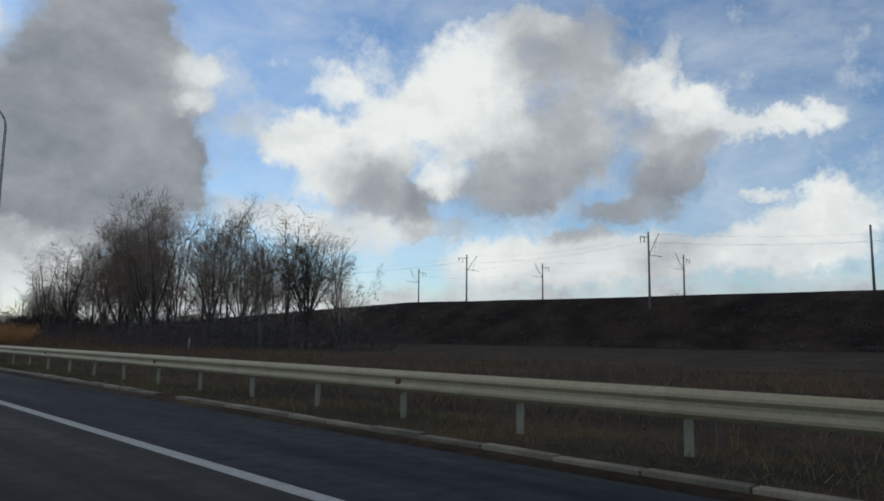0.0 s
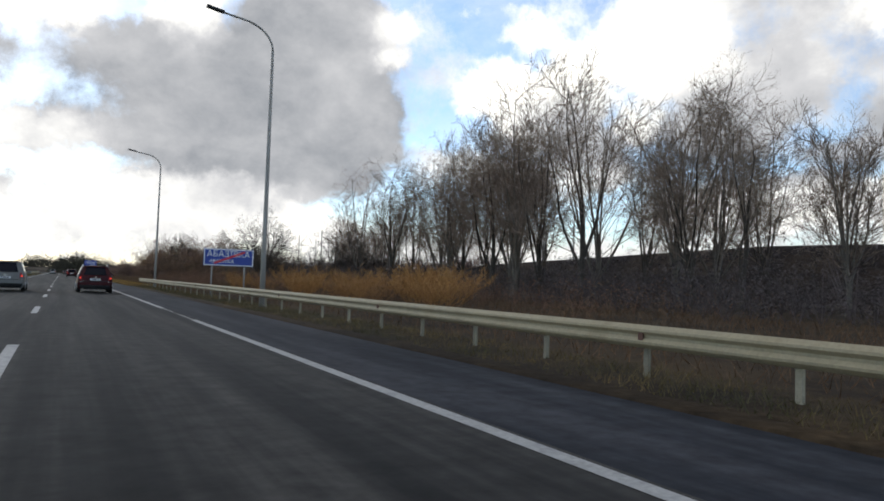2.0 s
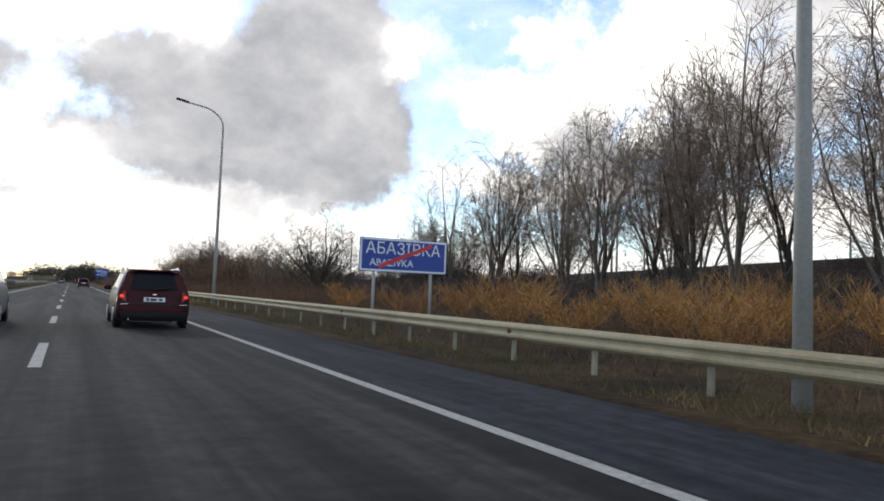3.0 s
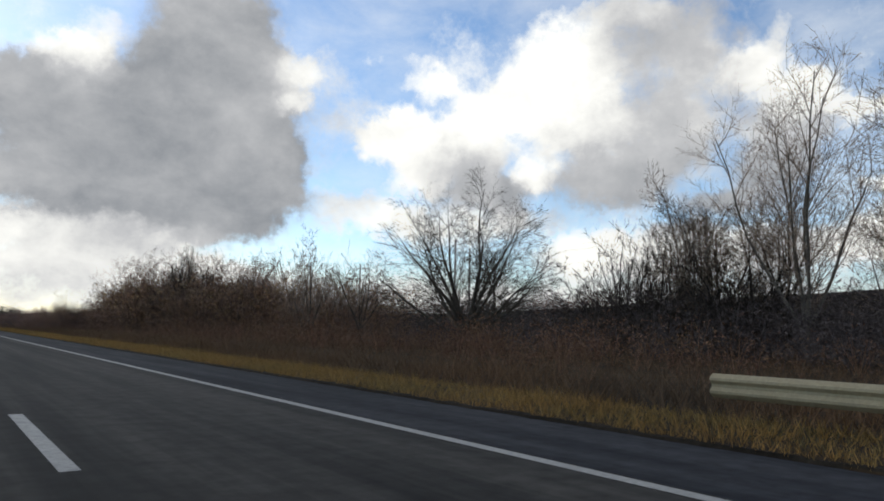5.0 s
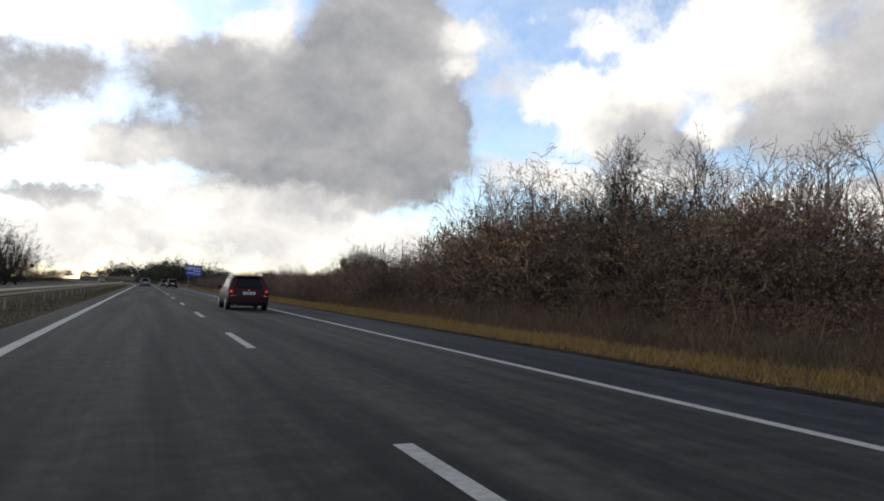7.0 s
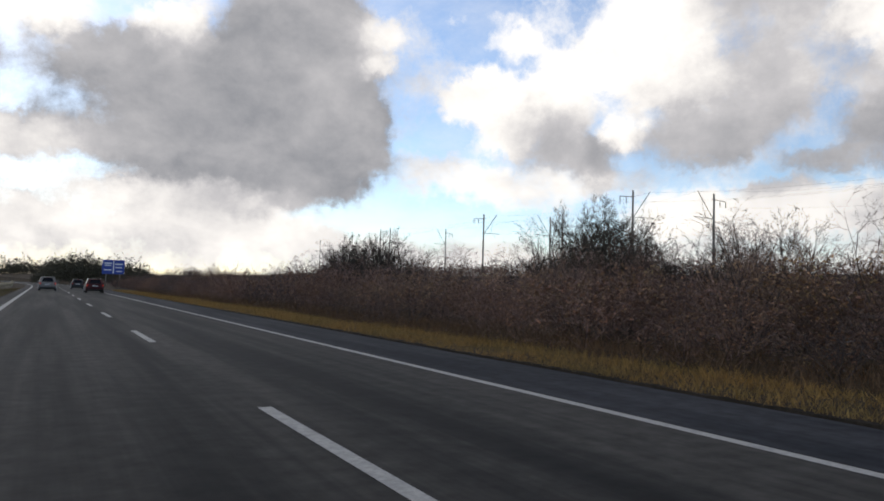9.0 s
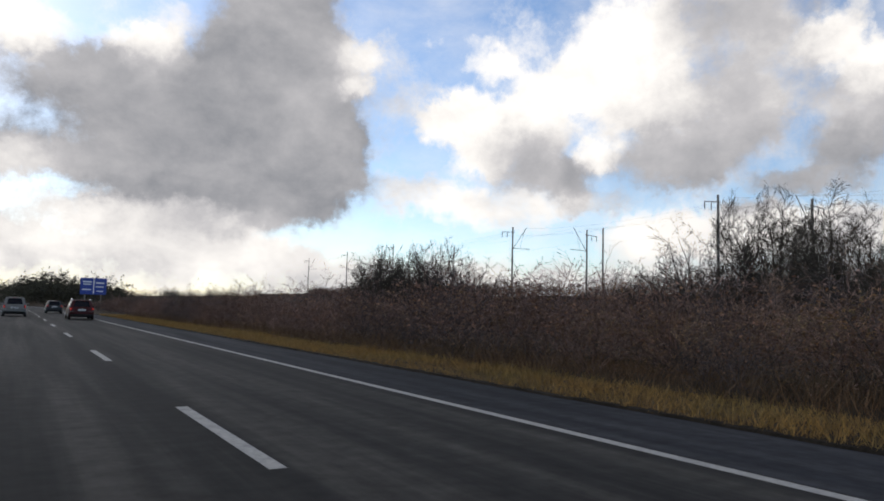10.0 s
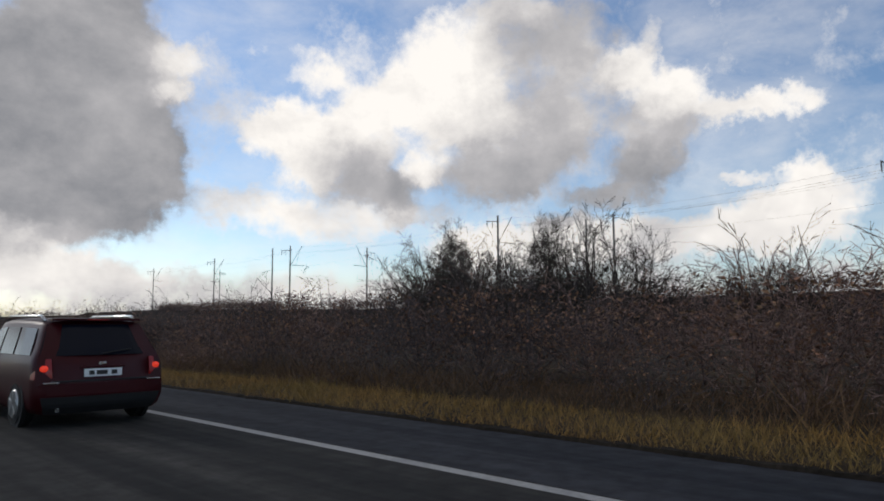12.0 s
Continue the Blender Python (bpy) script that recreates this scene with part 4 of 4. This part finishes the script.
def blades(name, count, xs, ys, tall, mat, label, seed, width=0.012, clump=1.0):
    r = np.random.RandomState(seed)
    x = xs[0] + (xs[1] - xs[0]) * r.rand(count)
    y = ys[0] + (ys[1] - ys[0]) * r.rand(count) ** clump
    off = np.array([bend(v) for v in y])
    h = tall[0] + (tall[1] - tall[0]) * r.rand(count) ** 1.5
    patch = np.array([0.65 + 0.7 * (noise.noise((a * 0.5, b * 0.35, 3.0)) + 0.5) for a, b in zip(x, y)])
    h = h * np.clip(patch, 0.35, 1.5)
    z = np.array([ground_z(a + o, b) for a, b, o in zip(x, y, off)]) - 0.02
    turn = r.rand(count) * 6.283
    lean = h * (0.25 + 0.95 * r.rand(count))
    w = width * (0.7 + 0.8 * r.rand(count)) * np.maximum(1, h * 1.6)
    dx, dy = np.cos(turn), np.sin(turn)
    a2 = r.rand(count) * 6.283
    base = np.stack([x + off, y, z], 1)
    side = np.stack([dx * w, dy * w, np.zeros(count)], 1)
    tip = base + np.stack([np.cos(a2) * lean, np.sin(a2) * lean, h], 1)
    v = np.stack([base - side, base + side, tip], 1).reshape(-1, 3)
    return quad_mesh(name, v, np.arange(count * 3).reshape(-1, 3), mat, label, "grass")


blades("verge_grass", 160000, (6.25, 9.2), (122, 330), (0.04, 0.27), GRASS, "golden dry grass along the road's edge", 1, 0.0055)
blades("verge_grass", 50000, (6.7, 9.0), (-6, 132), (0.04, 0.2), OLIVE, "short olive and yellowish grass under the guard rail", 2, 0.006)
blades("tall_grass", 90000, (9.0, 30), (-8, 215), (0.12, 0.6), FIELD, "tall brown dry grass on the roadside field", 3, 0.009)
blades("tall_grass", 50000, (9.0, 13), (120, 330), (0.2, 0.75), FIELD, "tall brown dry grass beside the verge", 4, 0.008)
blades("median_grass", 14000, (-8.4, -5.0), (150, 330), (0.08, 0.3), OLIVE, "olive grass on the median", 5)

# ================= kerb, markers, signs far on =================
def kerb_line():
    kerb = thing("kerb", "weathered pale concrete kerb with gaps along the shoulder", "kerb", kind="structure")
    me = None
    y = -14.0
    r = random.Random(8)
    while y < 41:
        if not (13.0 < y < 14.5) and not (y > 33 and r.random() < 0.3):
            if me is None:
                ob = part("kerb_stone", box_bm(0.17, 0.985, 0.2, (0, 0, 0), 0.012), KERB, kerb)
                me = ob.data
            else:
                ob = new("kerb_stone", me)
                ob.parent = kerb
            ob.matrix_basis = pose(6.62 + r.uniform(-0.012, 0.012), y, -0.07 + r.uniform(-0.012, 0.012), r.uniform(-0.6, 0.6), r.uniform(-2, 2), r.uniform(-0.6, 0.6))
        y += 1.0


kerb_line()


def marker_post(x, y):
    post = thing("marker_post", "slim white marker post with a dark cap in the grass", "marker post", pose(x, y, ground_z(x, y)), "marker posts")
    part("post", box_bm(0.1, 0.1, 1.1, (0, 0, 0.5), 0.012), SIGN_WHITE, post)
    part("cap", box_bm(0.13, 0.13, 0.12, (0, 0, 1.1), 0.012), SIGN_RED, post)


for x, y in ((29.6, 64), (30, 124), (31, 196)):
    marker_post(x, y)


def direction_sign():
    s = thing("direction_sign", "large blue direction sign with white arrows, on steel posts", "road sign", pose(12.0, 405, ground_z(12, 405)))
    part("panel", box_bm(4.9, 0.06, 3.4, (0, 0, 4.7), 0.02), SIGN_BLUE, s)
    for x, z, w, h in ((-1.2, 5.6, 1.7, 0.28), (-1.2, 5.1, 1.4, 0.22), (1.2, 5.4, 1.6, 0.28), (1.2, 4.6, 1.5, 0.22), (-1.2, 4.0, 1.6, 0.22), (1.3, 3.7, 1.2, 0.22)):
        part("text_bar", box_bm(w, 0.01, h, (x, -0.036, z)), SIGN_WHITE, s)
    part("stripe", box_bm(0.22, 0.012, 3.0, (0.05, -0.038, 4.7)), SIGN_WHITE, s, "white arrow shaft")
    for x in (-1.5, 1.5):
        part("post", tube_bm([(x, 0.08, -0.3), (x, 0.08, 6.2)], 0.08, 10), POLE, s, smooth=True)


direction_sign()


# ================= cars =================
def paint_mat(name, col):
    return material(name, col, 0.42, metal=0.0, vary=0.15, scale=2, fine=30, coat=0.06, spec=0.22)


CAR_RED = paint_mat("dark_red_paint", (0.042, 0.0016, 0.004))
CAR_SILVER = paint_mat("silver_paint", (0.17, 0.17, 0.165))
CAR_DARK = paint_mat("dark_grey_paint", (0.03, 0.035, 0.04))
CAR_GLASS = material("tinted_glass", (0.005, 0.007, 0.014), 0.1, vary=0.05, spec=0.18)
RUBBER = material("rubber", (0.012, 0.012, 0.012), 0.85, vary=0.2)
PLASTIC = material("black_plastic", (0.012, 0.012, 0.013), 0.6, vary=0.15)
CHROME = material("chrome", (0.62, 0.62, 0.62), 0.2, metal=1.0, vary=0.05)
RIM = material("alloy", (0.42, 0.42, 0.42), 0.35, metal=0.8, vary=0.1)
PLATE_INK = material("plate_ink", (0.02, 0.02, 0.02), 0.6, vary=0.05)


def lit(name, col, power):
    mat = material(name, col, 0.25, vary=0.05)
    b = mat.node_tree.nodes["Principled BSDF"]
    b.inputs["Emission Color"].default_value = (*col, 1)
    b.inputs["Emission Strength"].default_value = power
    return mat


TAIL = lit("tail_light_glass", (0.20, 0.006, 0.005), 0.12)
TAIL_LIT = lit("lit_tail_light", (0.9, 0.05, 0.02), 0.6)


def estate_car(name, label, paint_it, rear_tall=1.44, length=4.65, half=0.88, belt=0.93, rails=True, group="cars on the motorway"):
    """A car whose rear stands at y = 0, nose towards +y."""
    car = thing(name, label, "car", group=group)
    roof = rear_tall

    def rear_y(z):
        return float(np.interp(z, [0.2, 0.32, 0.45, 0.62, 0.66, 0.80, belt, belt + 0.06, roof - 0.04, roof + 0.05], [0.12, 0.03, 0.0, 0.0, 0.05, 0.055, 0.10, 0.13, 0.42, 0.52]))

    def nose_y(z):
        return length - float(np.interp(z, [0.2, 0.35, 0.6, 0.72, 0.85, 2.0], [0.12, 0.02, 0.0, 0.06, 0.2, 0.3]))

    # stations: share of length, roof height, belt height, half width at belt, half width at roof edge
    stations = [(0.0, roof - 0.03, belt, half - 0.05, half - 0.24), (0.06, roof, belt, half - 0.015, half - 0.22), (0.2, roof + 0.02, belt, half, half - 0.2), (0.42, roof + 0.03, belt - 0.01, half, half - 0.2),
                (0.55, roof + 0.01, belt - 0.02, half, half - 0.21), (0.63, roof - 0.12, belt - 0.02, half, half - 0.23), (0.70, belt + 0.16, belt - 0.03, half - 0.005, half - 0.22),
                (0.76, belt - 0.0, belt - 0.05, half - 0.01, half - 0.16), (0.88, belt - 0.06, belt - 0.1, half - 0.03, half - 0.2), (0.97, belt - 0.13, belt - 0.16, half - 0.09, half - 0.3), (1.0, belt - 0.17, belt - 0.2, half - 0.16, half - 0.36)]

    def section(top, bl, wb, wr):
        lo = 0.2
        pts = [(0.0, lo), (wb - 0.1, lo), (wb - 0.03, lo + 0.07), (wb - 0.005, lo + 0.2), (wb, 0.5), (wb + 0.004, 0.64), (wb - 0.004, bl - 0.1), (wb - 0.025, bl)]
        for k in (0.35, 0.7):
            pts.append((wb - 0.045 + (wr - wb + 0.045) * k, bl + (top - 0.09 - bl) * k))
        pts += [(wr, top - 0.08), (wr - 0.03, top - 0.035), (wr - 0.1, top - 0.008), (wr * 0.5, top + 0.012), (0.0, top + 0.018)]
        return pts

    bm = bmesh.new()
    rings = []
    for i, (s, top, bl, wb, wr) in enumerate(stations):
        ring = []
        for x, z in section(top, bl, wb, wr):
            y0, y1 = rear_y(z), nose_y(z)
            y = y0 + (y1 - y0) * s
            if 0.5 < s < 0.75 and z > bl:
                y = s * length
            ring.append((x, y, z))
        rings.append(ring)
    n = len(rings[0])
    right = [[bm.verts.new(p) for p in r] for r in rings]
    left = [[v if abs(p[0]) < 1e-6 else bm.verts.new((-p[0], p[1], p[2])) for v, p in zip(vr, r)] for vr, r in zip(right, rings)]
    for a, b, c, d in zip(right, right[1:], left, left[1:]):
        for j in range(n - 1):
            bm.faces.new((a[j], b[j], b[j + 1], a[j + 1]))
            bm.faces.new((c[j + 1], d[j + 1], d[j], c[j]))
    for vr, vl, flip in ((right[0], left[0], False), (right[-1], left[-1], True)):
        for j in range(n - 1):
            f = [vr[j], vr[j + 1], vl[j + 1], vl[j]]
            f = list(dict.fromkeys(f))
            if len(f) > 2:
                bm.faces.new(f[::-1] if flip else f)
    bmesh.ops.recalc_face_normals(bm, faces=bm.faces)
    body = part("body", bm, paint_it, car, smooth=True)

    def panel(nm, rows, mat, label="", parent=None, out=0.012):
        """A curved panel given by rows of points, thickened towards the car."""
        bmp = bmesh.new()
        grid = [[bmp.verts.new(p) for p in r] for r in rows]
        for a, b in zip(grid, grid[1:]):
            for j in range(len(a) - 1):
                bmp.faces.new((a[j], a[j + 1], b[j + 1], b[j]))
        bmesh.ops.recalc_face_normals(bmp, faces=bmp.faces)
        bmesh.ops.solidify(bmp, geom=list(bmp.faces), thickness=0.012)
        return part(nm, bmp, mat, parent or car, label)

    def rear_rows(z0, z1, w0, w1, off, steps=5):
        rows = []
        for i in range(steps + 1):
            k = i / steps
            z, w = z0 + (z1 - z0) * k, w0 + (w1 - w0) * k
            rows.append([(w * t, rear_y(z) - off + 0.05 * abs(t) ** 3, z) for t in (-1, -0.6, -0.2, 0.2, 0.6, 1)])
        return rows

    glass = panel("rear_window", rear_rows(belt + 0.04, roof - 0.07, half - 0.085, half - 0.25, 0.022), CAR_GLASS, "dark rain-specked rear window")
    part("wiper", tube_bm([(0.0, rear_y(belt + 0.05) - 0.05, belt + 0.06), (0.42, rear_y(belt + 0.12) - 0.05, belt + 0.12)], 0.01, 6), PLASTIC, glass)
    panel("bumper", rear_rows(0.36, 0.62, half - 0.06, half - 0.05, 0.035), paint_it, "rear bumper")
    panel("lower_apron", rear_rows(0.21, 0.44, half - 0.16, half - 0.08, 0.042), PLASTIC, "black lower apron")
    for sx in (-1, 1):
        rows = []
        for i in range(5):
            z = 0.68 + (belt - 0.68) * i / 4
            w = half - 0.035 - 0.01 * i
            rows.append([(sx * (w - 0.2 + 0.05 * i / 4), rear_y(z) - 0.016, z), (sx * (w - 0.08), rear_y(z) + 0.0, z), (sx * (w + 0.01), rear_y(z) + 0.07, z), (sx * (w + 0.022), rear_y(z) + 0.2, z)])
        lamp = panel("tail_light", rows, TAIL, "red tail light")
        bmc = bmesh.new()
        bmesh.ops.create_uvsphere(bmc, u_segments=12, v_segments=8, radius=1.0)
        bmesh.ops.scale(bmc, vec=(0.055, 0.022, 0.045), verts=bmc.verts)
        bmesh.ops.translate(bmc, vec=(sx * (half - 0.13), rear_y(0.83) - 0.006, 0.83), verts=bmc.verts)
        part("light_core", bmc, TAIL_LIT, lamp, "glowing red light", smooth=True)
        part("chrome_strip", box_bm(0.2, 0.02, 0.022, (sx * (half - 0.2), rear_y(0.6) - 0.045, 0.635), 0.006), CHROME, car)
        # windows of the side, three panes
        for a, b in ((0.075, 0.24), (0.26, 0.42), (0.44, 0.60)):
            rows = []
            for i in range(4):
                k = i / 3
                row = []
                for j in range(4):
                    s = a + (b - a) * j / 3
                    top = float(np.interp(s, [q[0] for q in stations], [q[1] for q in stations]))
                    wr = float(np.interp(s, [q[0] for q in stations], [q[4] for q in stations]))
                    wb = float(np.interp(s, [q[0] for q in stations], [q[3] for q in stations]))
                    kk = 0.1 + 0.82 * k
                    z = belt + (top - 0.09 - belt) * kk
                    x = wb - 0.03 + (wr - wb + 0.03) * kk + 0.012
                    y = rear_y(z) + (nose_y(z) - rear_y(z)) * s if s < 0.5 else s * length - 0.02
                    row.append((sx * x, y, z))
                rows.append(row)
            panel("side_window", rows, CAR_GLASS)
        if rails:
            y0, y1 = 0.62, length * 0.55
            rail_pts = [(sx * (half - 0.27), y0, roof - 0.02), (sx * (half - 0.26), y0 + 0.12, roof + 0.055), (sx * (half - 0.26), y1 - 0.15, roof + 0.07), (sx * (half - 0.27), y1, roof - 0.0)]
            part("roof_rail", tube_bm(rail_pts, 0.022, 8), CHROME, car, "silver roof rail", smooth=True)
        mir = box_bm(0.2, 0.12, 0.14, (sx * (half + 0.09), length * 0.6, belt + 0.06), 0.04)
        part("mirror", mir, paint_it, car)
        for yy in (0.86, length - 0.88):
            bmw = bmesh.new()
            bmesh.ops.create_cone(bmw, cap_ends=True, segments=24, radius1=0.37, radius2=0.37, depth=0.06)
            bmesh.ops.rotate(bmw, cent=(0, 0, 0), matrix=Matrix.Rotation(radians(90), 3, "Y"), verts=bmw.verts)
            bmesh.ops.translate(bmw, vec=(sx * (half - 0.035), yy, 0.34), verts=bmw.verts)
            part("wheel_arch", bmw, PLASTIC, car, "black wheel arch")
            bmw = bmesh.new()
            bmesh.ops.create_cone(bmw, cap_ends=True, segments=28, radius1=0.315, radius2=0.315, depth=0.2)
            bmesh.ops.bevel(bmw, geom=[e for e in bmw.edges if abs(abs(e.verts[0].co.z) - 0.1) < 1e-4 and abs(e.verts[0].co.z - e.verts[1].co.z) < 1e-4], offset=0.03, segments=2, affect="EDGES")
            bmesh.ops.rotate(bmw, cent=(0, 0, 0), matrix=Matrix.Rotation(radians(90), 3, "Y"), verts=bmw.verts)
            wheel = part("wheel", bmw, RUBBER, car, "black tyre")
            wheel.matrix_basis = pose(sx * (half - 0.095), yy, 0.315)
            bmr = bmesh.new()
            bmesh.ops.create_cone(bmr, cap_ends=True, segments=24, radius1=0.215, radius2=0.19, depth=0.03)
            bmesh.ops.rotate(bmr, cent=(0, 0, 0), matrix=Matrix.Rotation(radians(90) * sx, 3, "Y"), verts=bmr.verts)
            bmesh.ops.translate(bmr, vec=(sx * 0.107, 0, 0), verts=bmr.verts)
            rim = part("rim", bmr, RIM, wheel, "alloy rim")
            for q in range(5):
                spoke = box_bm(0.014, 0.05, 0.17, (sx * 0.125, 0, 0.1), 0.005)
                bmesh.ops.rotate(spoke, cent=(0, 0, 0), matrix=Matrix.Rotation(2 * math.pi * q / 5, 3, "X"), verts=spoke.verts)
                part("spoke", spoke, RIM, wheel)
    plate = part("number_plate", box_bm(0.52, 0.012, 0.112, (0, rear_y(0.74) - 0.035, 0.755), 0.004), SIGN_WHITE, car, "white number plate with plain dark bars")
    for x, w in ((-0.16, 0.07), (-0.02, 0.15), (0.15, 0.08)):
        part("plate_bar", box_bm(w, 0.004, 0.06, (x, rear_y(0.74) - 0.043, 0.755)), PLATE_INK, plate)
    part("tailgate_gap", box_bm(2 * half - 0.42, 0.02, 0.022, (0, rear_y(0.655) - 0.022, 0.648), 0.004), PLASTIC, car, "dark gap under the tailgate")
    part("spoiler", box_bm(2 * half - 0.56, 0.2, 0.035, (0, rear_y(roof - 0.03) - 0.02, roof + 0.0), 0.012), paint_it, car)
    part("brake_lamp", box_bm(0.3, 0.02, 0.02, (0, rear_y(roof - 0.03) - 0.125, roof - 0.002), 0.004), TAIL, car, "slim high brake lamp")
    part("badge", box_bm(0.11, 0.02, 0.05, (0, rear_y(0.88) - 0.012, 0.88), 0.01), CHROME, car, "chrome badge")
    part("tailgate_grip", box_bm(0.62, 0.03, 0.03, (0, rear_y(0.83) - 0.016, 0.835), 0.008), paint_it, car)
    # windscreen
    rows = []
    for i in range(4):
        k = i / 3
        z = belt + 0.12 + (roof - 0.08 - belt - 0.12) * k
        y = length * (0.735 - 0.145 * k)
        w = half - 0.14 - 0.11 * k
        rows.append([(w * t, y - 0.10 * abs(t) ** 2 + 0.03, z) for t in (-1, -0.5, 0, 0.5, 1)])
    panel("windscreen", rows, CAR_GLASS)
    part("exhaust", tube_bm([(-half + 0.3, -0.01, 0.26), (-half + 0.3, 0.3, 0.27)], 0.03, 10), CHROME, car)
    return car


# one moving car set three times, each placed to fit the camera's view
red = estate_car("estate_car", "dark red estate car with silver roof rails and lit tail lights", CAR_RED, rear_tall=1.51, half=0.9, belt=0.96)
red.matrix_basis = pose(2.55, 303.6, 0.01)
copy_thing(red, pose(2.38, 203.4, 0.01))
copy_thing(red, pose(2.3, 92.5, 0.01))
suv = estate_car("suv", "silver-grey sport utility car driving in the passing lane", CAR_SILVER, rear_tall=1.6, length=4.4, half=0.9, belt=1.0, rails=False)
suv.matrix_basis = pose(-1.9, 311.5, 0.01)
# the same SUV again, placed to suit an earlier camera view
copy_thing(suv, pose(-2.0, 92.0, 0.01))
dark = estate_car("hatchback", "small dark grey hatchback car in the slow lane", CAR_DARK, rear_tall=1.4, length=4.1, half=0.84, belt=0.9, rails=False)
dark.matrix_basis = pose(1.95, 332, 0.01)
copy_thing(suv, pose(-12.5 + bend(420), 424, 0.06, 0, 0, 186))

# ================= far woods and left side =================
FAR = [template(300 + i, 160, 230, 0.32, 0.08, 0.5, 0.7) for i in range(3)]
r = random.Random(17)
spots = []
for i in range(110):
    y = r.uniform(640, 900)
    x = r.uniform(-75, 150) - (y - 640) * 0.1
    spots.append((x, y, r.uniform(7, 12) * (1.4 if -30 < x < 30 else 0.75), r.uniform(0, 6.3), 1.1))
scatter("far_wood", FAR, spots, EVERGREEN, "dark far wood where the road bends away", "wood")
spots = []
for i in range(56):           # the copse behind the direction sign
    x = r.uniform(-4, 29)
    tall = 13.0 * math.sqrt(max(0.08, 1 - ((x - 12.0) / 18.0) ** 2))
    spots.append((x, r.uniform(446, 500), tall * r.uniform(0.65, 1.0), r.uniform(0, 6.3), 0.9))
scatter("far_copse", FAR, spots, EVERGREEN, "dark rounded copse beside the bend of the road", "copse")
spots = []
for i in range(64):
    y = r.uniform(300, 560)
    spots.append((bend(y) - r.uniform(24, 60), y, r.uniform(2, 6), r.uniform(0, 6.3), 1.3))
scatter("far_hedge", FAR, spots, EVERGREEN, "low dark hedge beyond the opposite carriageway", "hedge")
for i in range(7):
    plant(GNARLED[i % 2], -23 - r.uniform(0, 6), 312 + i * 2.2, r.uniform(9, 13), r.uniform(0, 360), 1.1)
